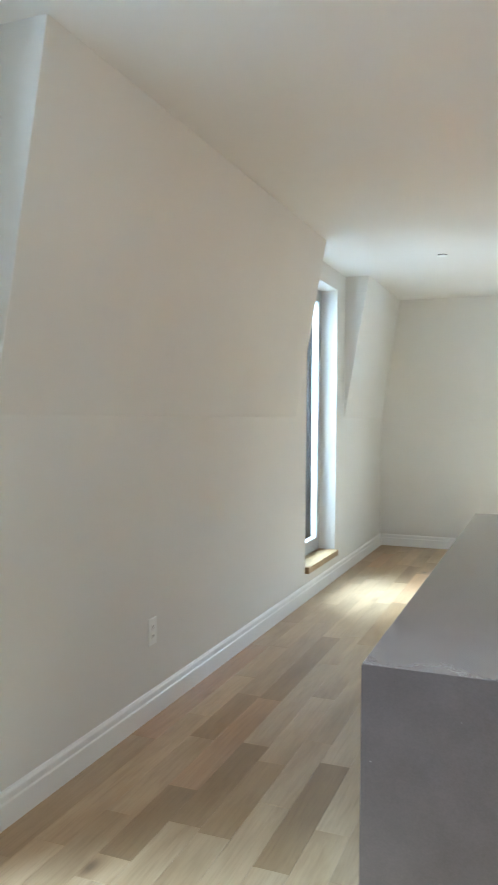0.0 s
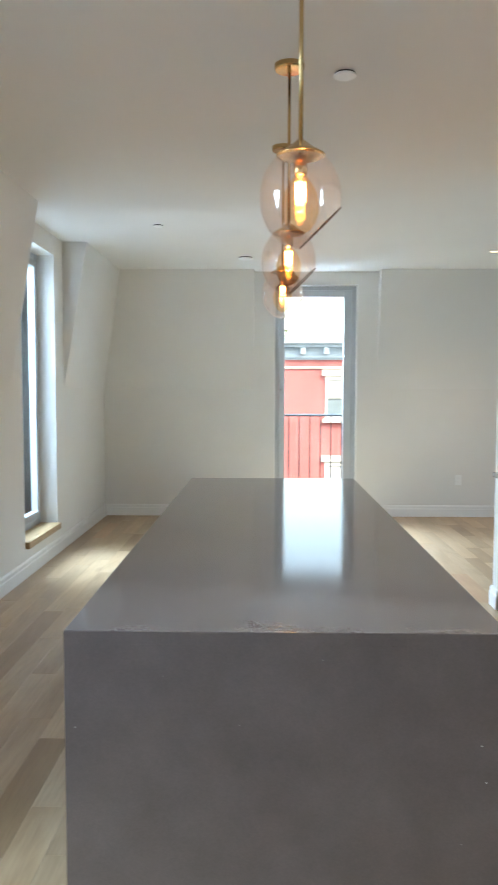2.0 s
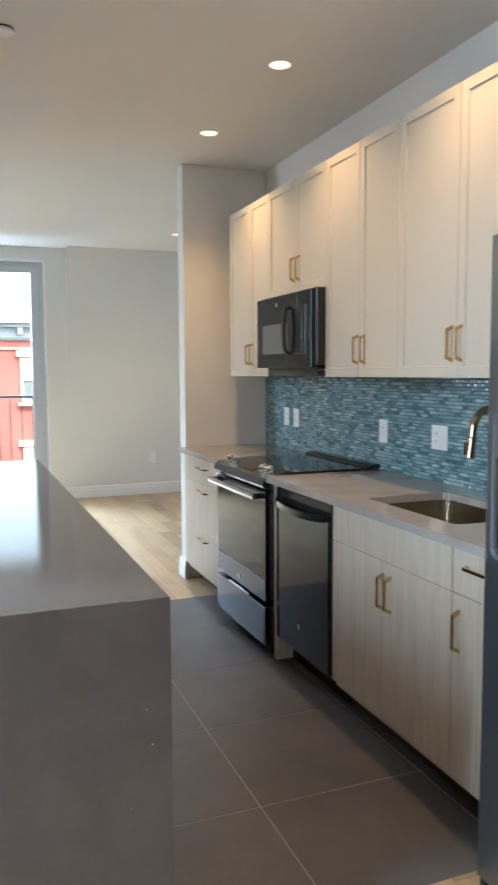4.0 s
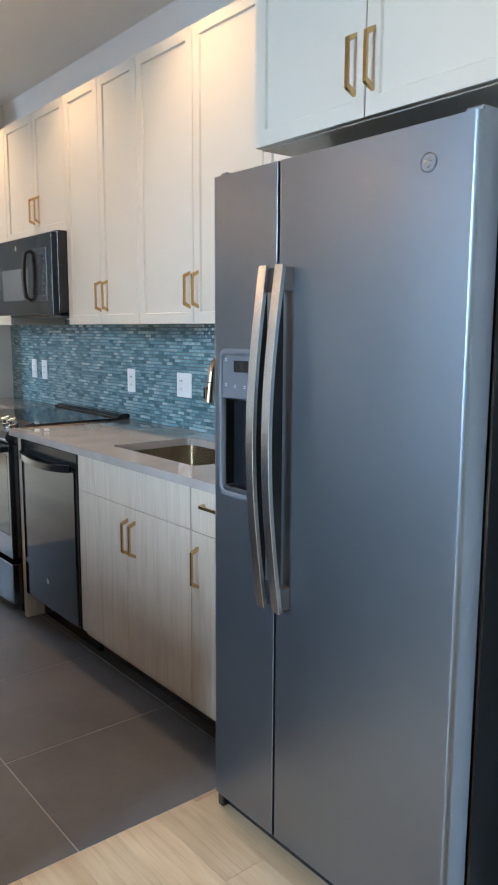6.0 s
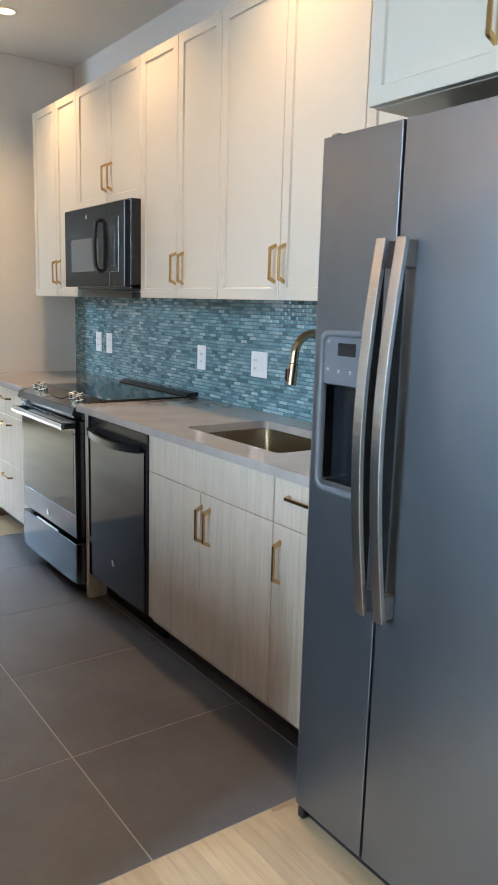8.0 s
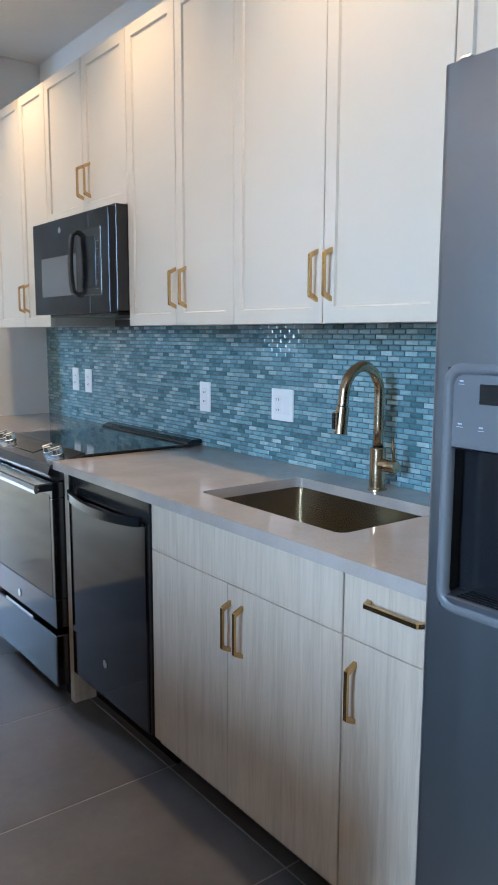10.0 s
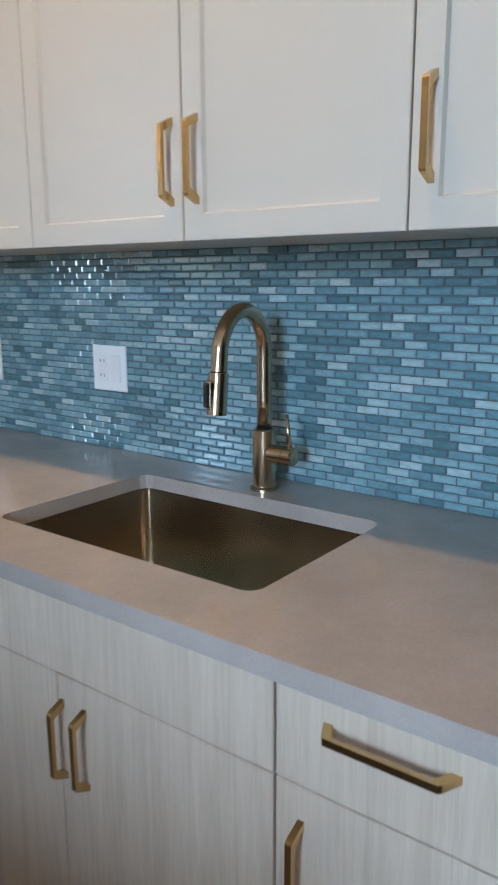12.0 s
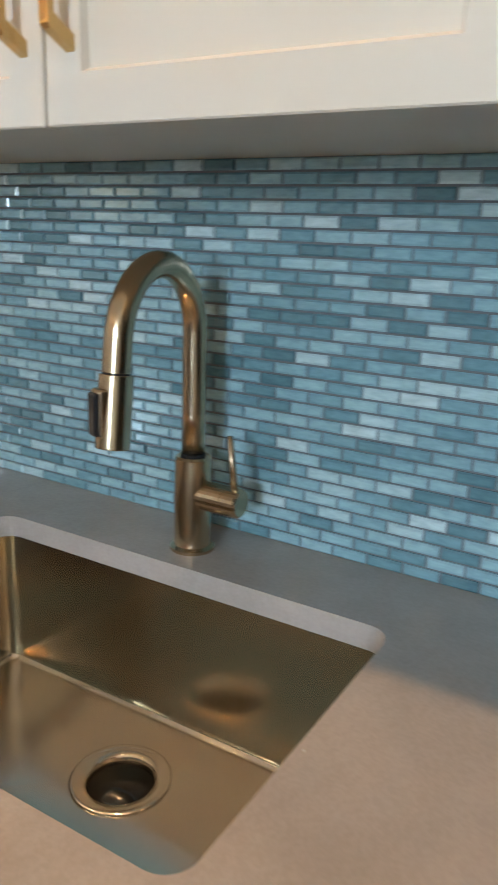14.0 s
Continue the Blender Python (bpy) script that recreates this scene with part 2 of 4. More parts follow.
# the island's quartz again, lightened and warmed to paint in the downlights
COUNTER_STONE = quartz("warm_grey_quartz", (0.365, 0.315, 0.282), 0.055)


def brushed(name, colour, rough, stretch):
    m, t, b = material(name, colour, rough, 1.0)
    p = position(t, stretch)
    line = noise_at(t, p, 0.25, 2, 0.5)
    t.links.new(scaled(t, line, rough * 0.92, rough * 1.08), b.inputs["Roughness"])
    t.links.new(ramp(t, noise_at(t, position(t), 2.2, 4), (0.3, tuple(c * 0.92 for c in colour)), (0.7, tuple(min(1, c * 1.06) for c in colour))), b.inputs["Base Color"])
    return m


SLATE = brushed("slate_steel", (0.235, 0.258, 0.288), 0.38, (200, 200, 6))
STEEL = brushed("stainless_steel", (0.60, 0.61, 0.62), 0.22, (300, 20, 300))
SINK_STEEL = brushed("sink_steel", (0.70, 0.62, 0.51), 0.17, (12, 260, 260))
HANDLE_STEEL = brushed("satin_handle_steel", (0.80, 0.81, 0.82), 0.24, (40, 40, 300))
BRASS = brushed("brushed_brass", (0.60, 0.40, 0.185), 0.235, (700, 700, 60))
BRONZE = brushed("champagne_bronze", (0.55, 0.415, 0.275), 0.23, (400, 400, 60))
BLACK_STEEL = brushed("black_stainless", (0.036, 0.039, 0.045), 0.2, (40, 400, 40))
RANGE_STEEL = brushed("dark_stainless", (0.125, 0.132, 0.147), 0.2, (40, 400, 40))
POLISHED = brushed("polished_dark_steel", (0.068, 0.078, 0.098), 0.085, (4, 40, 4))
GREY_PLASTIC = painted("grey_moulded_plastic", (0.115, 0.122, 0.132), 0.38, 0.03, 200, 0.03)


def clear_pane(name, tint):
    """Flat window glass: clear, with a mirror gloss that grows at a slant."""
    m, t, b = material(name, tint, 0.0)
    clear = node(t, "ShaderNodeBsdfTransparent", Color=(*tint, 1))
    shine = node(t, "ShaderNodeBsdfGlossy", Color=(1, 1, 1, 1), Roughness=0.0)
    fresnel = node(t, "ShaderNodeFresnel", IOR=1.45)
    both = t.nodes.new("ShaderNodeMixShader")
    t.links.new(fresnel.outputs[0], both.inputs[0])
    t.links.new(clear.outputs[0], both.inputs[1])
    t.links.new(shine.outputs[0], both.inputs[2])
    t.links.new(both.outputs[0], t.nodes["Material Output"].inputs["Surface"])
    return m


PANE = clear_pane("window_glass", (0.95, 0.98, 0.97))


def thin_glass(name, tint, haze, gloss=1.0):
    """A blown shell: tinted see-through glass, clear gloss, faint lamp glow painted as diffuse."""
    m, t, b = material(name, tint, 0.0)
    clear = node(t, "ShaderNodeBsdfTransparent", Color=(*tint, 1))
    shine = node(t, "ShaderNodeBsdfGlossy", Color=(1, 1, 1, 1), Roughness=0.02)
    # rosy diffuse stands in for filament light scattered in the glass
    painted_glow = node(t, "ShaderNodeBsdfDiffuse", Color=(0.95, 0.62, 0.48, 1))
    facing = node(t, "ShaderNodeLayerWeight", Blend=0.3)
    edge = t.nodes.new("ShaderNodeMath")
    edge.operation = "MULTIPLY_ADD"
    t.links.new(facing.outputs["Facing"], edge.inputs[0])
    edge.inputs[1].default_value, edge.inputs[2].default_value = 0.32 * gloss, 0.03 * gloss
    one, two = node(t, "ShaderNodeMixShader", Fac=haze), t.nodes.new("ShaderNodeMixShader")
    t.links.new(clear.outputs[0], one.inputs[1])
    t.links.new(painted_glow.outputs[0], one.inputs[2])
    t.links.new(edge.outputs[0], two.inputs[0])
    t.links.new(one.outputs[0], two.inputs[1])
    t.links.new(shine.outputs[0], two.inputs[2])
    t.links.new(two.outputs[0], t.nodes["Material Output"].inputs["Surface"])
    return m


GLOBE = thin_glass("blown_glass", (1.0, 0.978, 0.965), 0.007)
LIP = thin_glass("smoky_glass_rim", (0.42, 0.30, 0.24), 0.03)
AMBER = thin_glass("amber_bulb_glass", (1.0, 0.88, 0.70), 0.002, 0.0)
BLACK_GLASS, bt, bb = material("black_ceramic_glass", (0.012, 0.013, 0.015), 0.06)
bt.links.new(scaled(bt, noise_at(bt, position(bt), 20, 4), 0.04, 0.1), bb.inputs["Roughness"])


SCREEN = painted("microwave_window_mesh", (0.13, 0.138, 0.148), 0.16, 0.05, 900, 0.02)


def glowing(name, colour, strength):
    m, t, b = material(name, (0.8, 0.8, 0.8), 0.4)
    b.inputs["Emission Color"].default_value = (*colour, 1)
    b.inputs["Emission Strength"].default_value = strength
    return m


LAMP_GLOW = glowing("lamp_lens", (1.0, 0.74, 0.42), 0.55)
FILAMENT = glowing("hot_filament", (1.0, 0.45, 0.10), 7)
EMBER = glowing("dim_filament", (1.0, 0.36, 0.06), 0.4)


def slab_tile():
    m, t, b = material("dark_porcelain", (0.08, 0.075, 0.074), 0.42)
    p = position(t)
    a = noise_at(t, p, 2.4, 6, 0.62)
    c = noise_at(t, p, 34, 5, 0.7)
    col = ramp(t, a, (0.28, (0.064, 0.061, 0.063)), (0.5, (0.090, 0.085, 0.087)), (0.75, (0.120, 0.113, 0.112)))
    col = mix(t, 0.4, col, ramp(t, c, (0.3, (0.8, 0.8, 0.8)), (0.7, (1.15, 1.15, 1.15))), "MULTIPLY")
    rnd = t.nodes.new("ShaderNodeObjectInfo").outputs["Random"]
    col = mix(t, 1.0, col, ramp(t, rnd, (0.0, (0.92, 0.92, 0.92)), (1.0, (1.08, 1.07, 1.06))), "MULTIPLY")
    t.links.new(col, b.inputs["Base Color"])
    t.links.new(scaled(t, a, 0.34, 0.5), b.inputs["Roughness"])
    bump(t, b, c, 0.06, 0.002)
    return m


FLOOR_TILE = slab_tile()
GROUT = painted("floor_grout", (0.30, 0.28, 0.27), 0.8, 0.08, 300, 0.3)
WALL_GROUT = painted("wall_grout", (0.105, 0.118, 0.125), 0.8, 0.08, 500, 0.3)


def glass_tile(name, island):
    m, t, b = material(name, (0.2, 0.35, 0.4), 0.2, 0.0, 0.8)
    b.inputs["Coat Roughness"].default_value = 0.12
    if island:
        rnd = t.nodes.new("ShaderNodeNewGeometry").outputs["Random Per Island"]
    else:
        rnd = t.nodes.new("ShaderNodeObjectInfo").outputs["Random"]
    col = ramp(t, rnd, (0.0, (0.075, 0.175, 0.20)), (0.2, (0.125, 0.265, 0.30)), (0.55, (0.19, 0.355, 0.395)), (0.85, (0.26, 0.43, 0.46)), (0.95, (0.36, 0.51, 0.53)), (1.0, (0.44, 0.57, 0.58)))
    cloud = noise_at(t, position(t, (1, 1, 3)), 45, 4, 0.6)
    col = mix(t, 0.6, col, ramp(t, cloud, (0.3, (0.66, 0.70, 0.72)), (0.7, (1.25, 1.22, 1.2))), "MULTIPLY")
    t.links.new(col, b.inputs["Base Color"])
    t.links.new(scaled(t, cloud, 0.07, 0.14), b.inputs["Roughness"])
    bump(t, b, noise_at(t, position(t), 45, 2), 0.3, 0.002)
    return m


TILE_PIECE, TILE_REST = glass_tile("teal_glass_tile", False), glass_tile("teal_glass_tile_field", True)


# ---- large structure ----
W, F, H, KINK = -1.80, 8.64, 2.79, 1.47  # west face, north face, ceiling, where the mansard begins to lean
E_WALL, S_WALL = 3.60, -4.60


def wall_with_opening(name, axis, face, back, a0, a1, z0, z1, openings, label):
    """A wall from a0 to a1 whose openings (from, to, sill, head) go right through."""
    rows, at = [], a0
    for o0, o1, sill, head in openings:
        rows += [(at, o0, z0, z1), (o0, o1, z0, sill), (o0, o1, head, z1)]
        at = o1
    rows.append((at, a1, z0, z1))
    lo, hi = min(face, back), max(face, back)
    bm = bmesh.new()
    for p, q, r, s in rows:
        if q - p > 0.001 and s - r > 0.001:
            add_box(bm, *((p, q, lo, hi) if axis == "x" else (lo, hi, p, q)), r, s)
    bmesh.ops.remove_doubles(bm, verts=bm.verts, dist=0.0005)
    return structure(name, bm, WALL, label, "wall")


# the first window is unseen, added at the others' spacing for light from the south
WIN_ADDED, WIN_A, WIN_B = (-4.10, -3.19, 0.27, 2.62), (0.80, 1.71, 0.27, 2.62), (5.70, 6.61, 0.27, 2.62)
wall_with_opening("wall_west", "y", W, -2.14, S_WALL, F + 0.3, -0.3, H, [WIN_ADDED, WIN_A, WIN_B], "off-white painted plaster outer wall with tall windows")
DOOR = (0.16, 1.09, 0.03, 2.64)
wall_with_opening("wall_north", "x", F, F + 0.30, W, E_WALL, -0.3, H, [DOOR], "off-white painted wall with a glazed balcony door")
structure("wall_east", box(E_WALL, E_WALL + 0.2, S_WALL, F + 0.3, -0.3, H), WALL, "plain off-white painted wall", "wall")
structure("wall_south", box(-2.14, E_WALL + 0.2, S_WALL - 0.2, S_WALL, -0.3, H), WALL, "plain off-white painted wall", "wall")
structure("wall_kitchen", box(2.193, 2.31, 0.60, 5.05, 0, H), WALL, "warm white painted wall behind the kitchen units", "wall")
structure("wall_pier", box(1.592, 2.193, 4.93, 5.05, 0, H, 0.004), WALL, "warm white painted stub wall at the end of the kitchen", "wall")
structure("wall_fridge_side", box(1.56, 2.193, 0.60, 0.750, 0, H, 0.004), WALL, "white painted stub wall beside the refrigerator", "wall")


def lean(name, axis, face, top, a, b):
    s = 0.03 if face > 0 else -0.03
    profile = [(face, KINK), (top, H), (face + s, H), (face + s, KINK)]
    return structure(name, prism(axis, profile, a, b), WALL, "off-white painted mansard slope leaning into the room", "wall")


lean("wall_slope_1", "y", W, -1.575, -2.91, 0.52)
lean("wall_slope_2", "y", W, -1.575, 2.06, 5.43)
lean("wall_slope_3", "y", W, -1.575, 6.90, F)
lean("wall_slope_4", "x", F, 8.45, W, -0.08)
lean("wall_slope_5", "x", F, 8.45, 1.33, E_WALL)
structure("ceiling", box(-2.14, E_WALL + 0.2, S_WALL - 0.2, F + 0.3, H, H + 0.3), CEILING, "smooth white painted ceiling", "ceiling")
structure("floor", box(-2.14, E_WALL + 0.2, S_WALL - 0.2, F + 0.3, -0.3, -0.016), GROUT, "dark screed under the boards and tiles", "floor")

BASE_PROFILE = [(0, 0), (0.018, 0), (0.018, 0.088), (0.013, 0.094), (0.013, 0.118), (0.006, 0.130), (0, 0.132)]


def baseboard(axis, face, way, a, b):
    profile = [(face + way * u, v) for u, v in BASE_PROFILE]
    return structure("baseboard", prism(axis, profile, a, b), TRIM, "white painted stepped baseboard along the wall", "baseboard")


baseboard("y", W, 1, S_WALL, F)
baseboard("x", F, -1, W + 0.018, 0.10)
baseboard("x", F, -1, 1.15, E_WALL)
baseboard("y", E_WALL, -1, S_WALL, F - 0.018)
baseboard("x", S_WALL, 1, W + 0.018, E_WALL - 0.018)
baseboard("y", 1.592, -1, 4.92, 5.068)
baseboard("x", 5.05, 1, 1.592, 2.31)
baseboard("y", 1.66, -1, 0.60, 0.745)


# ---- windows and the balcony door ----
def tall_window(name, y0, y1, z0, z1):
    win = thing(name, -2.05, (y0 + y1) / 2, z0, "tall narrow grey-white framed window in a deep reveal", "window", "tall windows", "structure")
    x0, x1, w = -2.02, -1.95, 0.055
    part("window_frame", boxes((x0, x1, y0, y0 + w, z0, z1), (x0, x1, y1 - w, y1, z0, z1), (x0, x1, y0 + w, y1 - w, z0, z0 + w), (x0, x1, y0 + w, y1 - w, z1 - w, z1), bevel=0.004), FRAME, win)
    i = w + 0.004
    s0, s1 = x1 - 0.028, x1 + 0.012
    part("sash", boxes((s0, s1, y0 + i, y0 + i + 0.05, z0 + i, z1 - i), (s0, s1, y1 - i - 0.05, y1 - i, z0 + i, z1 - i),
                       (s0, s1, y0 + i + 0.05, y1 - i - 0.05, z0 + i, z0 + i + 0.06), (s0, s1, y0 + i + 0.05, y1 - i - 0.05, z1 - i - 0.06, z1 - i), bevel=0.004), FRAME, win)
    pane = part("pane", box(s0 + 0.012, s0 + 0.020, y0 + i + 0.04, y1 - i - 0.04, z0 + i + 0.05, z1 - i - 0.05), PANE, win)
    pane.visible_shadow = False
    part("window_sill", box(-1.95, W + 0.035, y0 + 0.003, y1 - 0.003, z0 - 0.052, z0 + 0.002, 0.004), SILL_WOOD, win, "oak window sill board")
    return win


tall_window("window_1", *WIN_A)
tall_window("window_2", *WIN_B)
# unseen window, added only to let in southern daylight
tall_window("window_3", *WIN_ADDED)

door = thing("door_1", 0.625, F + 0.13, 0.03, "grey-white framed glazed balcony door, closed", "door", "", "structure")
dx0, dx1, dz0, dz1, dy = 0.160, 1.090, 0.030, 2.640, F + 0.085
part("door_frame", boxes((dx0, dx0 + 0.045, dy, dy + 0.08, dz0, dz1), (dx1 - 0.045, dx1, dy, dy + 0.08, dz0, dz1), (dx0 + 0.045, dx1 - 0.045, dy, dy + 0.08, dz1 - 0.045, dz1), (dx0 + 0.045, dx1 - 0.045, dy, dy + 0.08, dz0, dz0 + 0.05), bevel=0.004), FRAME, door)
lx0, lx1, lz0, lz1 = dx0 + 0.047, dx1 - 0.047, dz0 + 0.052, dz1 - 0.047
part("door_leaf", boxes((lx0, lx0 + 0.065, dy - 0.012, dy + 0.055, lz0, lz1), (lx1 - 0.095, lx1, dy - 0.012, dy + 0.055, lz0, lz1), (lx0 + 0.065, lx1 - 0.095, dy - 0.012, dy + 0.055, lz1 - 0.075, lz1), (lx0 + 0.065, lx1 - 0.095, dy - 0.012, dy + 0.055, lz0, lz0 + 0.12), bevel=0.005), FRAME, door)
pane = part("pane", box(lx0 + 0.055, lx1 - 0.085, dy + 0.02, dy + 0.028, lz0 + 0.11, lz1 - 0.065), PANE, door)
pane.visible_shadow = False
part("lock_knob", lathe((lx0 + 0.022, dy - 0.012, 1.455), [(0.013, 0.002), (0.013, -0.010), (0.010, -0.016)], axis="y", steps=20), STEEL, door)
trim = 0.012
structure("trim", boxes((DOOR[0] - trim, DOOR[0] + 0.003, F - 0.006, F + 0.085, 0.0, DOOR[3] + trim), (DOOR[1] - 0.003, DOOR[1] + trim, F - 0.006, F + 0.085, 0.0, DOOR[3] + trim), (DOOR[0] + 0.003, DOOR[1] - 0.003, F - 0.006, F + 0.085, DOOR[3] - 0.003, DOOR[3] + trim)), TRIM, "narrow white bead round the balcony door", "trim")

rail = thing("balcony_railing", 0.62, 9.08, 0.05, "black iron balcony railing with plain upright bars", "railing")
part("top_rail", box(-0.35, 1.65, 9.06, 9.10, 1.138, 1.165, 0.004), IRON, rail)
part("bottom_rail", box(-0.35, 1.65, 9.06, 9.10, 0.10, 0.13, 0.004), IRON, rail)
for n in range(16):
    bx = -0.30 + 0.127 * n
    part("bar", lathe((bx, 9.08, 0), [(0.0065, 0.12), (0.0065, 1.14)], steps=8), IRON, rail)
for bx in (-0.33, 1.63):
    part("bracket", box(bx - 0.015, bx + 0.015, F + 0.30, 9.07, 1.10, 1.13), IRON, rail)
    part("bracket", box(bx - 0.015, bx + 0.015, F + 0.30, 9.07, 0.10, 0.13), IRON, rail)


# ---- outside ----
BRICK_RED = painted("red_painted_brick", (0.47, 0.15, 0.14), 0.75, 0.12, 24, 0.25)
STONE = painted("pale_painted_stone", (0.62, 0.60, 0.54), 0.7, 0.06, 30, 0.15)
CORNICE = painted("blue_grey_cornice_paint", (0.40, 0.51, 0.59), 0.6, 0.08, 30, 0.1)
TAR = painted("asphalt", (0.055, 0.055, 0.057), 0.9, 0.15, 60, 0.4)
ROOF = painted("flat_roof_felt", (0.12, 0.12, 0.12), 0.9, 0.1, 40, 0.2)
DARK_PANE, _, _ = material("dim_window_glass", (0.20, 0.26, 0.29), 0.08)
BLIND = painted("pale_roller_blind", (0.55, 0.56, 0.55), 0.7, 0.03, 60, 0.05)
GROUND_Z = -9.0
structure("ground", box(-400, 400, -400, 600, GROUND_Z - 0.5, GROUND_Z), TAR, "grey street asphalt reaching to the horizon", "ground")

house = thing("row_house", 2.7, 27.0, GROUND_Z, "red painted brick row house with a bracketed blue-grey cornice", "building")
part("wall", box(-3.0, 16, 27.0, 37.0, GROUND_Z, 2.75), BRICK_RED, house)
part("roof", box(-3.0, 16, 27.02, 37.0, 2.75, 2.95), ROOF, house)
part("cornice", boxes((-3.2, 16.2, 26.45, 27.3, 3.10, 3.29), (-3.2, 16.2, 26.60, 27.2, 2.98, 3.10), (-3.1, 16.1, 26.85, 27.1, 2.62, 2.98), (-3.1, 16.1, 26.93, 27.0, 2.55, 2.62)), CORNICE, house)
part("string_course", box(-3.05, 16.05, 26.93, 27.0, 2.24, 2.31), STONE, house)
for n in range(23):
    part("cornice_bracket", box(-2.8 + 0.82 * n, -2.62 + 0.82 * n, 26.58, 26.86, 2.72, 2.985, 0.03), CORNICE, house)
for wx in (-1.5, 2.20, 5.8, 9.4):
    for top in (2.20, -0.87, -3.94):
        win = part("window", boxes((wx - 0.0, wx + 0.09, 26.92, 27.0, top - 1.75, top - 0.22), (wx + 1.01, wx + 1.10, 26.92, 27.0, top - 1.75, top - 0.22), (wx + 0.09, wx + 1.01, 26.92, 27.0, top - 0.36, top - 0.22), (wx + 0.09, wx + 1.01, 26.92, 27.0, top - 1.02, top - 0.95), (wx + 0.09, wx + 1.01, 26.92, 27.0, top - 1.75, top - 1.66)), STONE, house, "white timber sash window frame")
        part("lintel", box(wx - 0.12, wx + 1.22, 26.86, 27.0, top - 0.22, top, 0.01), STONE, win)
        part("window_sill", box(wx - 0.1, wx + 1.2, 26.84, 27.0, top - 1.89, top - 1.75, 0.01), STONE, win)
        part("pane", box(wx + 0.09, wx + 1.01, 26.97, 27.0, top - 1.66, top - 1.02), DARK_PANE, win)
        part("blind", box(wx + 0.09, wx + 1.01, 26.97, 27.0, top - 0.95, top - 0.36), BLIND, win)

block = thing("neighbour_house", -10.0, 28.0, GROUND_Z, "dark blue-grey rendered house beyond the window", "building")
part("wall", box(-18, -3.4, 23, 34, GROUND_Z, 7.5), painted("blue_grey_render", (0.10, 0.13, 0.17), 0.8, 0.08, 20, 0.2), block)
part("roof", box(-18.3, -3.1, 22.7, 34.3, 7.5, 7.75), ROOF, block)
BARK = painted("tree_bark", (0.09, 0.065, 0.05), 0.9, 0.15, 30, 0.5)
LEAF = painted("tree_leaf", (0.07, 0.13, 0.035), 0.55, 0.25, 4, 0.1)
TREE_X = -0.9
tree = thing("street_tree", TREE_X, 41.0, GROUND_Z, "leafy green street tree behind the row house", "tree")
bm = bmesh.new()
add_sweep(bm, [(TREE_X, 41, GROUND_Z), (TREE_X + 0.05, 41.05, -5), (TREE_X - 0.05, 41, 0), (TREE_X, 40.95, 4.6)], round_section(0.24, 10))
for n in range(9):
    a = n * 2.4
    add_sweep(bm, [(TREE_X, 41, 0.2 + 0.45 * n), (TREE_X + 1.1 * math.cos(a), 41 + 1.1 * math.sin(a), 1.3 + 0.5 * n), (TREE_X + 2.0 * math.cos(a), 41 + 2.0 * math.sin(a), 2.0 + 0.45 * n)], round_section(0.07, 6))
part("trunk", bm, BARK, tree)
bm = bmesh.new()
rng = random.Random(4)
clumps = [(TREE_X + rng.gauss(0, 1.2), 41 + rng.gauss(0, 1.2), 3.7 + rng.gauss(0, 1.2)) for _ in range(60)]
for _ in range(5200):
    c = clumps[rng.randrange(60)]
    p = Vector(c) + Vector((rng.gauss(0, 0.34), rng.gauss(0, 0.34), rng.gauss(0, 0.28)))
    d = Vector((rng.uniform(-1, 1), rng.uniform(-1, 1), rng.uniform(-1, 1))).normalized()
    s = d.orthogonal().normalized()
    l, w = rng.uniform(0.08, 0.14), rng.uniform(0.035, 0.06)
    bm.faces.new([bm.verts.new(p - d * l), bm.verts.new(p + s * w), bm.verts.new(p + d * l), bm.verts.new(p - s * w)])
tagged(part("crown", bm, LEAF, tree), kind="stuff")


# ---- the island ----
IX0, IX1, IY0, IY1, TOP = -0.400, 0.583, 1.615, 4.54, 0.915
island = thing("kitchen_island", (IX0 + IX1) / 2, (IY0 + IY1) / 2, 0, "grey quartz kitchen island with waterfall ends", "kitchen island")
bm = box(IX0, IX1, IY0, IY1, TOP - 0.03, TOP)
bmesh.ops.bevel(bm, geom=[e for e in bm.edges if min(v.co.z for v in e.verts) > TOP - 0.001], offset=0.002, segments=2, profile=0.5, affect="EDGES")
part("countertop", bm, ISLAND_STONE, island)
part("waterfall_end", box(IX0, IX1, IY0, IY0 + 0.03, 0.0, TOP - 0.0301), ISLAND_STONE, island)
part("waterfall_end", box(IX0, IX1, IY1 - 0.03, IY1, 0.0, TOP - 0.0301), ISLAND_STONE, island)
part("cabinet_body", box(IX0 + 0.28, IX1 - 0.03, IY0 + 0.031, IY1 - 0.031, 0.10, TOP - 0.031), CHARCOAL, island, "dark charcoal cabinet panels under the slab")
part("plinth", box(IX0 + 0.32, IX1 - 0.09, IY0 + 0.031, IY1 - 0.031, 0.0, 0.10), SHADOW_GAP, island)


# ---- kitchen units ----
XB, UX, BX, CX = 2.185, 1.862, 1.583, 1.538  # tile face, upper door face, base door face, worktop front
UZ0, UZ1 = 1.397, 2.44


def shaker_door(x, y0, y1, z0, z1, rail=0.057, thick=0.02):
    """A door facing west with a sunk panel."""
    bm = box(x, x + thick, y0, y1, z0, z1)
    bmesh.ops.bevel(bm, geom=list(bm.edges), offset=0.0015, segments=1, affect="EDGES")
    face = min(bm.faces, key=lambda f: f.calc_center_median().x)
    bmesh.ops.inset_individual(bm, faces=[face], thickness=rail - 0.0015)
    bmesh.ops.inset_individual(bm, faces=[face], thickness=0.005, depth=-0.0065)
    return bm


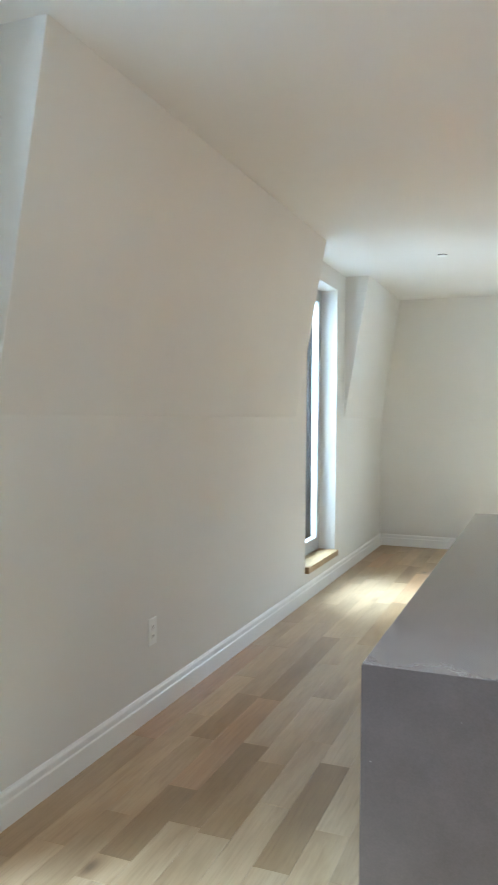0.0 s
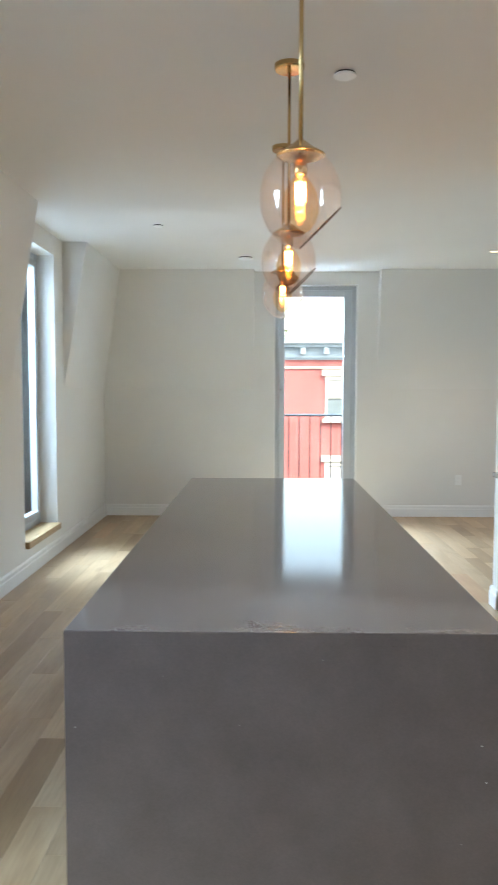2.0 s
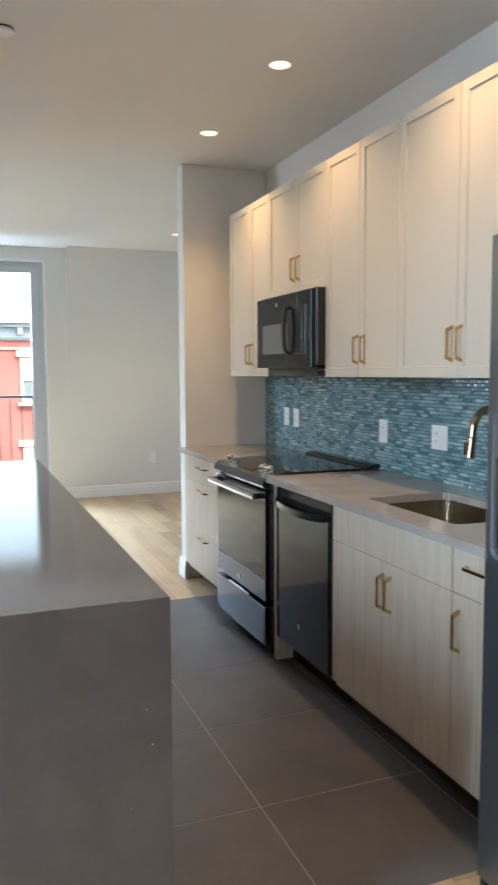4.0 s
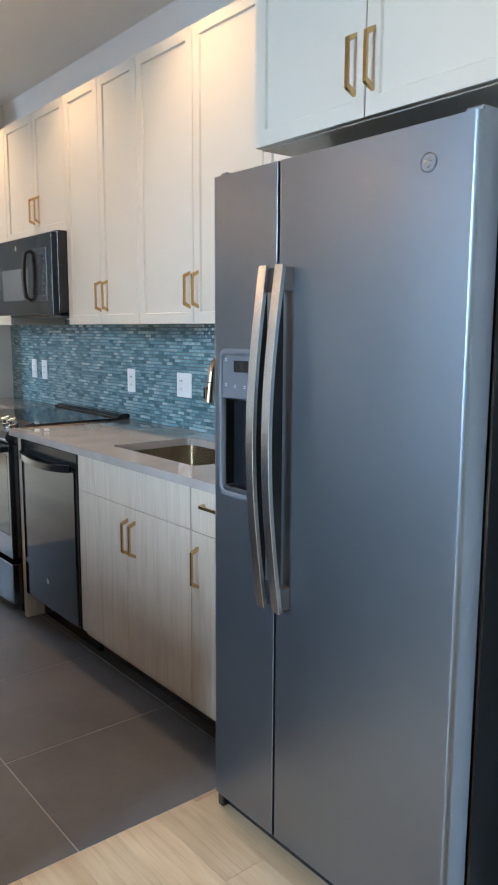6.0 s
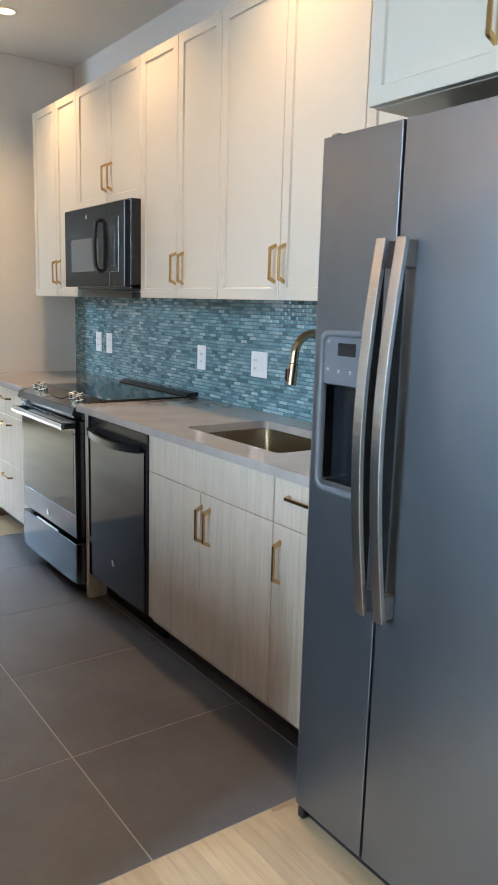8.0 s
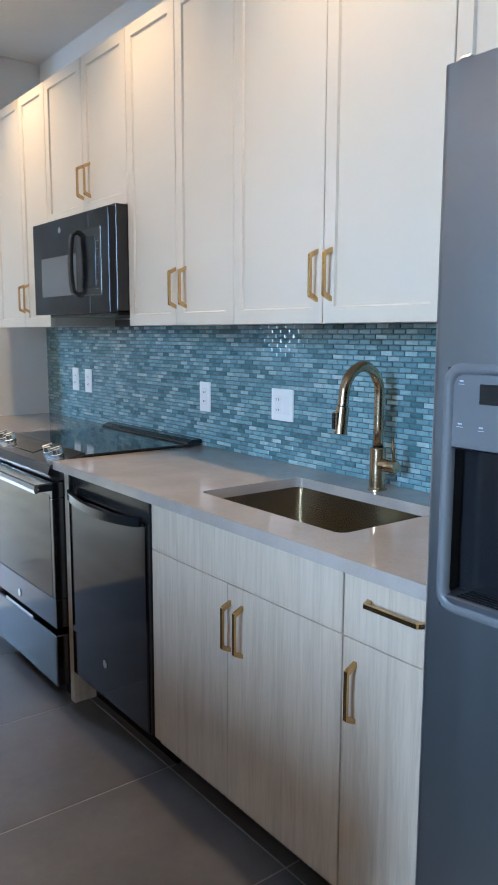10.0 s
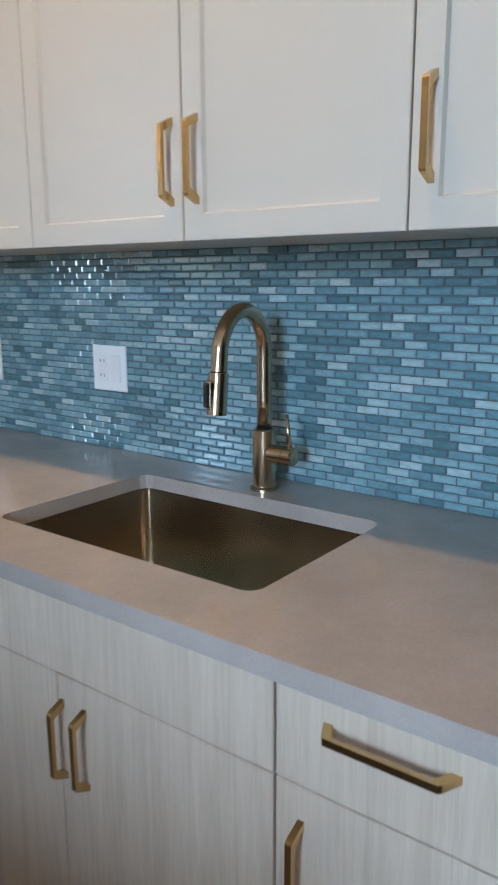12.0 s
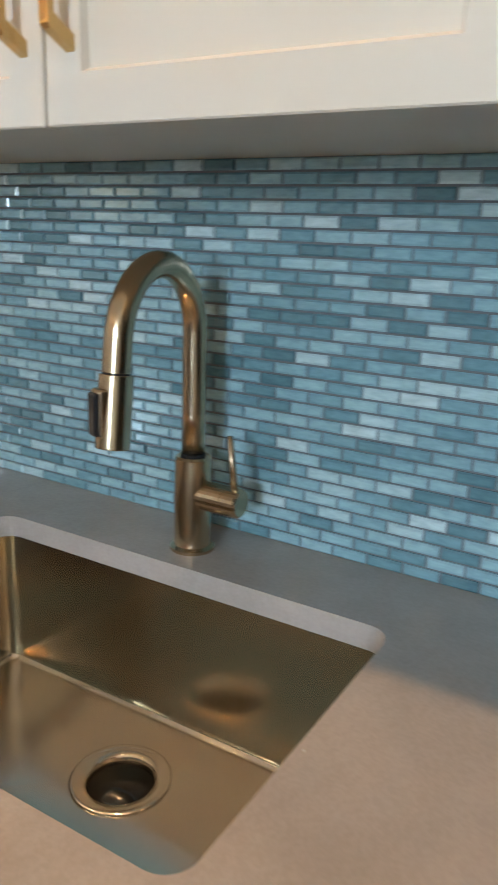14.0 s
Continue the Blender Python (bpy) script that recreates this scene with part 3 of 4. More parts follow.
def flat_door(x, y0, y1, z0, z1, thick=0.02):
    return box(x, x + thick, y0, y1, z0, z1, 0.0012)


def bar_pull(x, y, z, length, upright=True):
    """A slim square bar whose two ends flare back to the face at x."""
    h, out, t, w = length / 2, 0.029, 0.0070, 0.0047
    lip, foot = 0.0125, 0.0135
    outer = [(x, h), (x - out + 0.003, h - lip + 0.0005), (x - out, h - lip - 0.003)]
    inner = [(x - out + t, h - lip - foot + 0.002), (x - out + t + 0.004, h - lip - foot + 0.004), (x, h - foot + 0.001)]
    ring = outer + [(u, -v) for u, v in reversed(outer)]
    ring += [(u, -v) for u, v in inner[::-1]] + inner
    if upright:
        bm = prism("y", [(u, z + v) for u, v in ring], y - w, y + w)
    else:
        bm = prism("z", [(u, y + v) for u, v in ring], z - w, z + w)
    bmesh.ops.bevel(bm, geom=[e for e in bm.edges if len(e.link_faces) == 2 and e.calc_face_angle(0) > 0.5], offset=0.0009, segments=1, affect="EDGES")
    return bm


def upper_cabinet(y0, y1, z0, z1, doors, pulls, face=UX, label="white shaker wall cabinet with brass bar pulls"):
    """doors: the edges from south to north; pulls: for each door the place of its pull along the wall and its height."""
    cab = thing("wall_cabinet", XB, (y0 + y1) / 2, z0, label, "cabinet", "wall cabinets")
    body = box(face + 0.022, XB + 0.004, y0 + 0.001, y1 - 0.001, z0, z1, 0.001)
    part("body", body, LACQUER, cab)
    for (a, b), (py, pz) in zip(zip(doors, doors[1:]), pulls):
        leaf = part("door", shaker_door(face, a + 0.0015, b - 0.0015, z0 + 0.002 if z0 > 1.5 else z0 - 0.004, z1 - 0.002), LACQUER, cab)
        part("handle", bar_pull(face, py, pz, 0.138), BRASS, leaf, "brushed brass bar pull")
    return cab


upper_cabinet(4.105, 4.76, UZ0, UZ1, (4.105, 4.405, 4.76), ((4.350, 1.527), (4.410, 1.527)))
upper_cabinet(3.372, 4.105, 1.835, UZ1, (3.372, 3.735, 4.105), ((3.672, 1.963), (3.736, 1.963)))
upper_cabinet(2.716, 3.372, UZ0, UZ1, (2.716, 3.042, 3.372), ((2.983, 1.517), (3.047, 1.517)))
upper_cabinet(1.922, 2.716, UZ0, UZ1, (1.922, 2.321, 2.716), ((2.290, 1.518), (2.344, 1.518)))
upper_cabinet(1.607, 1.922, UZ0, UZ1, (1.607, 1.922), ((1.891, 1.520),), label="narrow white shaker wall cabinet beside the refrigerator")
upper_cabinet(0.765, 1.605, 1.847, UZ1, (0.765, 1.211, 1.605), ((1.187, 1.969), (1.243, 1.969)), face=1.57, label="deep white shaker cabinet above the refrigerator")


def base_unit(name, y0, y1, label, fronts, mat=WASHED, body=True):
    """fronts: (kind, y0, y1, z0, z1, pull y, pull z, pull length, upright)."""
    unit = thing(name, 1.9, (y0 + y1) / 2, 0, label, "cabinet", "base cabinets")
    t = 0.018
    part("body", boxes((BX + 0.021, 2.18, y0, y0 + t, 0.10, 0.884), (BX + 0.021, 2.18, y1 - t, y1, 0.10, 0.884), (BX + 0.021, 2.18, y0 + t, y1 - t, 0.10, 0.118), (2.162, 2.18, y0 + t, y1 - t, 0.118, 0.884), (BX + 0.021, BX + 0.06, y0 + t, y1 - t, 0.866, 0.884)), mat, unit)
    part("toe_kick", box(1.688, 1.70, y0, y1, 0.0, 0.10), SHADOW_GAP, unit)
    for kind, a, b, c, d, py, pz, length, upright in fronts:
        leaf = part(kind, flat_door(BX, a + 0.0011, b - 0.0011, c + 0.0011, d - 0.0011), mat, unit)
        if length:
            part("handle", bar_pull(BX, py, pz, length, upright), BRASS, leaf, "brushed brass bar pull")
    return unit


base_unit("sink_cabinet", 1.941, 2.748, "washed oak sink base cabinet with two doors", (
    ("false_front", 1.941, 2.748, 0.727, 0.884, 0, 0, 0, True),
    ("door", 2.362, 2.748, 0.126, 0.727, 2.350, 0.614, 0.140, True),
    ("door", 1.941, 2.362, 0.126, 0.727, 2.298, 0.614, 0.140, True)))
base_unit("drawer_cabinet", 1.612, 1.939, "washed oak base cabinet with a drawer above a door", (
    ("drawer_front", 1.612, 1.939, 0.727, 0.884, 1.786, 0.822, 0.168, False),
    ("door", 1.612, 1.939, 0.126, 0.727, 1.900, 0.610, 0.140, True)))
base_unit("drawer_cabinet", 4.125, 4.915, "pale washed oak three-drawer base cabinet by the stub wall", (
    ("drawer_front", 4.125, 4.915, 0.712, 0.884, 4.51, 0.812, 0.178, False),
    ("drawer_front", 4.125, 4.915, 0.424, 0.712, 4.51, 0.662, 0.178, False),
    ("drawer_front", 4.125, 4.915, 0.126, 0.424, 4.51, 0.352, 0.178, False)))
filler = tagged(part("end_panel", box(BX - 0.004, 2.18, 3.328, 3.362, 0.0, 0.884, 0.001), WASHED), "washed oak end panel between dishwasher and range", "panel")


def rounded_rect(x0, x1, y0, y1, r, steps=5):
    pts = []
    for cx, cy, a0 in ((x1 - r, y1 - r, 0), (x0 + r, y1 - r, 90), (x0 + r, y0 + r, 180), (x1 - r, y0 + r, 270)):
        for n in range(steps + 1):
            a = radians(a0 + 90 * n / steps)
            pts.append((cx + r * math.cos(a), cy + r * math.sin(a)))
    return pts


SX0, SX1, SY0, SY1 = 1.665, 2.043, 2.033, 2.612


def slab_with_hole(x0, x1, y0, y1, z0, z1, hole):
    """A slab with a rounded hole through it."""
    bm = bmesh.new()
    edges = []
    for loop in (((x0, y0), (x1, y0), (x1, y1), (x0, y1)), hole):
        vs = [bm.verts.new((*p, z1)) for p in loop]
        edges += [bm.edges.new((vs[n], vs[(n + 1) % len(vs)])) for n in range(len(vs))]
    bmesh.ops.triangle_fill(bm, use_beauty=True, use_dissolve=False, edges=edges)
    top = bm.faces[:]
    out = bmesh.ops.extrude_face_region(bm, geom=top, use_keep_orig=True)
    bmesh.ops.translate(bm, vec=(0, 0, z0 - z1), verts=[v for v in out["geom"] if isinstance(v, bmesh.types.BMVert)])
    return bm


worktop = tagged(part("worktop", slab_with_hole(CX, XB + 0.004, 1.612, 3.362, 0.885, TOP, rounded_rect(SX0, SX1, SY0, SY1, 0.026)), COUNTER_STONE), "grey quartz worktop with an undermounted sink cut-out", "worktop")
tagged(part("worktop", box(CX, XB + 0.004, 4.108, 4.928, 0.885, TOP, 0.002), COUNTER_STONE), "grey quartz worktop beside the stub wall", "worktop")

# the sink
sink = thing("kitchen_sink", 1.85, 2.33, 0.884, "brushed stainless steel undermount sink", "sink")
bm = bmesh.new()
loops = []
walls = [(-0.004, 0.8845, 0.022), (0.0025, 0.702, 0.020)]
walls += [(0.0025 + 0.012 * (1 - math.cos(radians(18 * n))), 0.702 - 0.012 * math.sin(radians(18 * n)), 0.020) for n in range(1, 6)]
for inset, z, r in walls:
    loops.append([bm.verts.new((*p, z)) for p in rounded_rect(SX0 + inset, SX1 - inset, SY0 + inset, SY1 - inset, r)])
for one, two in zip(loops, loops[1:]):
    for n in range(len(one)):
        m = (n + 1) % len(one)
        bm.faces.new((one[n], one[m], two[m], two[n]))
DRAIN = (1.925, 2.305)
hole = [bm.verts.new((DRAIN[0] + 0.050 * math.cos(n * math.pi / 20), DRAIN[1] + 0.050 * math.sin(n * math.pi / 20), 0.690)) for n in range(40)]
rims = [bm.edges.get((loops[-1][n - 1], loops[-1][n])) for n in range(len(loops[-1]))] + [bm.edges.new((hole[n - 1], hole[n])) for n in range(40)]
bmesh.ops.triangle_fill(bm, use_beauty=True, use_dissolve=False, edges=rims)
part("basin", bm, SINK_STEEL, sink, smooth=True)
part("drain", lathe((*DRAIN, 0), [(0.060, 0.689), (0.0598, 0.6915), (0.057, 0.6932), (0.054, 0.6920), (0.050, 0.6915), (0.043, 0.6905), (0.040, 0.6885), (0.0385, 0.683), (0.038, 0.676)], close=False, steps=48), SINK_STEEL, sink, "worn steel drain flange with stepped throat", smooth=True)
part("drain_throat", lathe((*DRAIN, 0), [(0.0384, 0.679), (0.0375, 0.668), (0.034, 0.665), (0.0335, 0.648), (0.0305, 0.645), (0.030, 0.600), (0.012, 0.604), (0.004, 0.606)], close=True, steps=32), BLACK, sink, "dark stepped drain throat", smooth=True)
# the faucet
FX, FY = 2.100, 2.33
faucet = thing("kitchen_faucet", FX, FY, TOP, "champagne bronze pull-down kitchen faucet with one lever", "faucet")
part("base", lathe((FX, FY, TOP), [(0.029, 0.0), (0.029, 0.004), (0.0235, 0.007), (0.0235, 0.122), (0.0205, 0.125)], steps=32), BRONZE, faucet, smooth=False)
R = 0.0825
path = [(FX, FY, TOP + 0.12), (FX, FY, TOP + 0.18), (FX, FY, TOP + 0.24), (FX, FY, 1.193)]
for n in range(1, 19):
    a = radians(178 * n / 18)
    path.append((FX - R + R * math.cos(a), FY - 0.022 * (1 - math.cos(a)) / 2, 1.193 + R * math.sin(a)))
end = Vector(path[-1])
way = (end - Vector(path[-2])).normalized()
path += [tuple(end + way * 0.0245), tuple(end + way * 0.025)]
part("spout", add_sweep(bmesh.new(), path, round_section(0.0148, 20)), BRONZE, faucet, smooth=True)
tip = end + way * 0.027
wand = part("spray_wand", add_sweep(bmesh.new(), [tip, tip + way * 0.0006, tip + way * 0.004, tip + way * 0.071, tip + way * 0.0744, tip + way * 0.075], round_section(0.0180, 24)), BRONZE, faucet, smooth=True)
mid = tip + way * 0.038


def aside(bm):
    """Turns a piece on the spray wand to the wand's north-west side."""
    turn = Matrix.Translation(mid) @ Matrix.Rotation(radians(-22), 4, "Z") @ Matrix.Translation(-mid)
    bmesh.ops.transform(bm, matrix=turn, verts=bm.verts)
    return bm


part("button_mount", aside(box(mid.x - 0.0215, mid.x - 0.008, mid.y - 0.0105, mid.y + 0.0105, mid.z - 0.026, mid.z + 0.026, 0.004, 3)), BRONZE, wand)
part("button", aside(box(mid.x - 0.026, mid.x - 0.020, mid.y - 0.0085, mid.y + 0.0085, mid.z - 0.0225, mid.z + 0.0225, 0.003, 3)), BLACK, wand, "black spray button")
part("seam", add_sweep(bmesh.new(), [end + way * 0.0245, end + way * 0.0275], round_section(0.0142, 20)), BLACK, faucet, "dark joint between spout and spray wand", smooth=True)
part("collar", lathe((FX, FY, TOP), [(0.0160, 0.124), (0.0160, 0.1275), (0.0150, 0.1285)], steps=28), BLACK, faucet, "dark ring at the foot of the spout")
hub = part("valve", lathe((FX, FY, 0.990), [(0.0185, 0.015), (0.0185, -0.050), (0.0178, -0.0505), (0.0178, -0.0515), (0.0185, -0.052), (0.0185, -0.070), (0.016, -0.073)], axis="y", steps=28), BRONZE, faucet)
lever = bmesh.new()
bmesh.ops.create_cone(lever, cap_ends=True, segments=14, radius1=0.0052, radius2=0.0036, depth=0.074)
bmesh.ops.transform(lever, matrix=Matrix.Translation((FX + 0.002, FY - 0.057, 1.036)) @ Matrix.Rotation(radians(-7), 4, "X"), verts=lever.verts)
part("lever", lever, BRONZE, hub, smooth=True)


# ---- the refrigerator ----
FRX = 1.430
fridge = thing("refrigerator", 1.8, 1.2, 0, "slate grey side-by-side refrigerator with water dispenser", "refrigerator")
part("body", box(FRX + 0.082, 2.17, 0.801, 1.603, 0.02, 1.745, 0.004), BLACK, fridge, "black painted cabinet sides")
part("gasket", box(FRX + 0.068, FRX + 0.083, 0.812, 1.595, 0.07, 1.735), BLACK, fridge)


def fridge_door(y0, y1, seam):
    bm = box(FRX, FRX + 0.068, y0, y1, 0.048, 1.757)
    for at, r in ((y0, 0.002 if seam == y0 else 0.011), (y1, 0.002 if seam == y1 else 0.014)):
        edges = [e for e in bm.edges if abs(e.verts[0].co.z - e.verts[1].co.z) > 1 and min(v.co.x for v in e.verts) < FRX + 0.001 and abs(e.verts[0].co.y - at) < 0.001]
        bmesh.ops.bevel(bm, geom=edges, offset=r, segments=5, profile=0.5, affect="EDGES")
    return bm


right = part("door", fridge_door(0.802, 1.3385, 1.3385), SLATE, fridge, "slate grey refrigerator door")
bm = fridge_door(1.3465, 1.605, 1.3465)
DY0, DY1, DZ0, DZ1, DZM = 1.388, 1.572, 0.938, 1.316, 1.192
for co, no in (((0, DY0, 0), (0, 1, 0)), ((0, DY1, 0), (0, 1, 0)), ((0, 0, DZ0), (0, 0, 1)), ((0, 0, DZ1), (0, 0, 1)), ((0, 0, DZM), (0, 0, 1))):
    bmesh.ops.bisect_plane(bm, geom=bm.verts[:] + bm.edges[:] + bm.faces[:], plane_co=co, plane_no=no)
for lo, hi, deep in ((DZ0, DZM, 0.046), (DZM, DZ1, 0.010)):
    faces = [f for f in bm.faces if f.calc_center_median().x < FRX + 0.001 and DY0 < f.calc_center_median().y < DY1 and lo < f.calc_center_median().z < hi]
    out = bmesh.ops.extrude_face_region(bm, geom=faces)
    bmesh.ops.translate(bm, vec=(deep, 0, 0), verts=[v for v in out["geom"] if isinstance(v, bmesh.types.BMVert)])
    bmesh.ops.delete(bm, geom=faces, context="FACES")
left = part("door", bm, SLATE, fridge, "slate grey freezer door with a dispenser recess")
ring = [(u, v) for u, v in rounded_rect(DY0 - 0.006, DY1 + 0.006, DZ0 - 0.006, DZ1 + 0.006, 0.03)]
inner = [(u, v) for u, v in rounded_rect(DY0 + 0.010, DY1 - 0.010, DZ0 + 0.010, DZ1 - 0.010, 0.02)]
bm = bmesh.new()
rows = [[bm.verts.new((x, *p)) for p in loop] for x, loop in ((FRX - 0.0005, ring), (FRX - 0.006, [((a[0] + b[0]) / 2, (a[1] + b[1]) / 2) for a, b in zip(ring, inner)]), (FRX - 0.001, inner), (FRX + 0.012, inner))]
for one, two in zip(rows, rows[1:]):
    for n in range(len(one)):
        m = (n + 1) % len(one)
        bm.faces.new((one[n], one[m], two[m], two[n]))
disp = part("dispenser", bm, GREY_PLASTIC, fridge, "grey rounded dispenser bezel", smooth=True)
part("control_panel", box(FRX + 0.002, FRX + 0.0095, DY0 + 0.002, DY1 - 0.002, DZM + 0.001, DZ1 - 0.002, 0.002), GREY_PLASTIC, disp)
part("display", box(FRX + 0.0005, FRX + 0.003, 1.455, 1.515, 1.262, 1.292, 0.001), BLACK_GLASS, disp)
part("recess_back", box(FRX + 0.042, FRX + 0.045, DY0 + 0.002, DY1 - 0.002, DZ0 + 0.02, DZM - 0.001), BLACK, disp, "black lining of the dispenser recess")
for a in (DY0 + 0.001, DY1 - 0.004):
    part("recess_side", box(FRX + 0.003, FRX + 0.042, a, a + 0.003, DZ0 + 0.02, DZM - 0.001), BLACK, disp)
part("drip_tray", box(FRX - 0.002, FRX + 0.042, DY0 + 0.003, DY1 - 0.003, DZ0 + 0.005, DZ0 + 0.02, 0.003), SLATE, disp)
for n in range(4):
    part("tray_slot", box(FRX + 0.004 + 0.0095 * n, FRX + 0.009 + 0.0095 * n, DY0 + 0.03, DY1 - 0.03, DZ0 + 0.0195, DZ0 + 0.0215), BLACK, disp)
part("spout_paddle", box(FRX + 0.026, FRX + 0.038, 1.428, 1.468, 1.06, 1.185, 0.006), PLASTIC, disp, "pale dispenser paddle")
for n, (by, bz, bw) in enumerate(((1.548, 1.290, 0.020), (1.548, 1.225, 0.022), (1.51, 1.222, 0.020), (1.47, 1.222, 0.020), (1.43, 1.222, 0.020), (1.43, 1.290, 0.020))):
    part("panel_mark", box(FRX + 0.0012, FRX + 0.0022, by - bw / 4, by + bw / 4, bz, bz + 0.0009), FRAME, disp)
    part("panel_mark", box(FRX + 0.0012, FRX + 0.0022, by - bw / 6, by + bw / 6, bz + 0.004, bz + 0.0065), FRAME, disp)

for hy, owner in ((1.357, left), (1.299, right)):
    low, high = 0.686, 1.518
    pts = [(FRX - 0.030 - 0.038 * math.sin(math.pi * n / 28), hy, low + (high - low) * n / 28) for n in range(29)]
    bm = add_sweep(bmesh.new(), pts, [(-0.0135, 0.005), (-0.0125, 0.0065), (0.0125, 0.0065), (0.0135, 0.005), (0.0135, -0.005), (0.0125, -0.006), (-0.0125, -0.006), (-0.0135, -0.005)])
    bar = part("handle", bm, HANDLE_STEEL, owner, "curved brushed steel door handle")
    back = [(px + 0.0055, pz) for px, _, pz in pts[1:-1] if px + 0.0055 < FRX - 0.030]
    part("grip", prism("y", back + [(FRX - 0.029, back[-1][1]), (FRX - 0.029, back[0][1])], hy - 0.011, hy - 0.001), BLACK, bar, "dark inner web of the handle")
    for a, b in ((low + 0.004, low + 0.060), (high - 0.060, high - 0.004)):
        part("mount", box(FRX - 0.031, FRX + 0.002, hy - 0.0115, hy + 0.0115, a, b, 0.002), GREY_PLASTIC, owner, "dark handle mount")
part("badge", lathe((FRX, 0.912, 1.683), [(0.019, 0.001), (0.019, -0.002), (0.0175, -0.003), (0.0160, -0.0012), (0.002, -0.0012)], axis="x", steps=32), SLATE, right, "round raised metal badge")
for a in (20, 140, 260):
    part("badge_mark", box(FRX - 0.0028, FRX - 0.001, 0.912 + 0.007 * math.cos(radians(a)) - 0.0035, 0.912 + 0.007 * math.cos(radians(a)) + 0.0035, 1.683 + 0.007 * math.sin(radians(a)) - 0.003, 1.683 + 0.007 * math.sin(radians(a)) + 0.003, 0.0008), HANDLE_STEEL, right)
for hy, hh in ((0.815, 0.012), (1.575, 0.012)):
    part("hinge_cover", box(FRX + 0.012, FRX + 0.13, hy - 0.012, hy + 0.03 if hy < 1 else hy + 0.012, 1.752, 1.768, 0.004), SLATE, fridge)
part("foot_grille", box(FRX + 0.03, FRX + 0.06, 0.81, 1.60, 0.004, 0.046), BLACK, fridge)
part("door_foot", box(FRX + 0.01, FRX + 0.05, 1.575, 1.60, 0.0, 0.046, 0.004), BLACK, fridge)


# ---- range, dishwasher, microwave ----
RY0, RY1, RX = 3.366, 4.102, 1.535
stove = thing("slide_in_range", 1.85, (RY0 + RY1) / 2, 0, "dark stainless slide-in electric range with glass cooktop", "range")
part("body", box(RX + 0.055, 2.165, RY0, RY1, 0.035, 0.905, 0.003), BLACK, stove)
oven = part("oven_door", boxes((RX, RX + 0.05, RY0 + 0.004, RY1 - 0.004, 0.285, 0.395), (RX, RX + 0.05, RY0 + 0.004, RY1 - 0.004, 0.775, 0.835), (RX, RX + 0.05, RY0 + 0.004, RY0 + 0.04, 0.395, 0.775), (RX, RX + 0.05, RY1 - 0.04, RY1 - 0.004, 0.395, 0.775), bevel=0.002), RANGE_STEEL, stove)
part("oven_window", box(RX - 0.001, RX + 0.04, RY0 + 0.028, RY1 - 0.028, 0.40, 0.785), BLACK_GLASS, oven)
hb = part("oven_handle", add_sweep(bmesh.new(), [(RX - 0.052, RY0 + 0.02, 0.812), (RX - 0.052, RY1 - 0.02, 0.812)], [(-0.006, -0.014), (0.006, -0.014), (0.009, 0), (0.006, 0.014), (-0.006, 0.014), (-0.009, 0)], side=(1, 0, 0)), STEEL, oven, "broad steel oven handle")
for hy in (RY0 + 0.025, RY1 - 0.055):
    part("handle_mount", box(RX - 0.045, RX + 0.002, hy, hy + 0.03, 0.800, 0.824, 0.002), BLACK, oven)
part("badge", lathe((RX, (RY0 + RY1) / 2, 0.325), [(0.016, 0.002), (0.016, -0.002), (0.014, -0.003)], axis="x", steps=24), STEEL, oven)
part("drawer", box(RX - 0.004, RX + 0.05, RY0 + 0.004, RY1 - 0.004, 0.060, 0.258, 0.004), RANGE_STEEL, stove, "dark stainless storage drawer")
part("drawer_lip", box(RX - 0.008, RX + 0.02, RY0 + 0.22, RY1 - 0.22, 0.258, 0.272, 0.003), STEEL, stove)
part("foot", box(RX + 0.06, RX + 0.1, RY0 + 0.03, RY0 + 0.07, 0, 0.04), BLACK, stove)
part("foot", box(RX + 0.06, RX + 0.1, RY1 - 0.07, RY1 - 0.03, 0, 0.04), BLACK, stove)
part("control_panel", prism("y", [(RX - 0.018, 0.868), (RX + 0.005, 0.842), (RX + 0.06, 0.842), (RX + 0.13, 0.93), (RX + 0.125, 0.934), (RX - 0.006, 0.900)], RY0 - 0.004, RY1 + 0.004), RANGE_STEEL, stove, "sloping dark stainless control panel")
part("cooktop", box(RX + 0.125, 2.13, RY0 - 0.004, RY1 + 0.004, 0.917, 0.926, 0.002), BLACK_GLASS, stove, "black ceramic glass cooktop")
part("vent_rail", prism("y", [(2.105, 0.924), (2.175, 0.924), (2.175, 0.942), (2.128, 0.942), (2.108, 0.932)], RY0 - 0.006, RY1 + 0.006), BLACK, stove)
slope = math.atan2(0.034, 0.131)
for ky in (RY0 + 0.085, RY0 + 0.165, RY1 - 0.165, RY1 - 0.085):
    bm = lathe((0, 0, 0), [(0.023, 0.0), (0.023, 0.006), (0.0205, 0.009), (0.0195, 0.026), (0.017, 0.029)], steps=24)
    add_box(bm, -0.021, 0.021, -0.005, 0.005, 0.024, 0.034, 0.002)
    bmesh.ops.transform(bm, matrix=Matrix.Translation((RX + 0.062, ky, 0.918)) @ Matrix.Rotation(-slope, 4, "Y"), verts=bm.verts)
    part("knob", bm, STEEL, stove, "steel control knob")
part("panel_display", prism("y", [(RX + 0.03, 0.9105), (RX + 0.095, 0.9275), (RX + 0.095, 0.9285), (RX + 0.03, 0.9115)], RY0 + 0.25, RY1 - 0.25), BLACK_GLASS, stove)

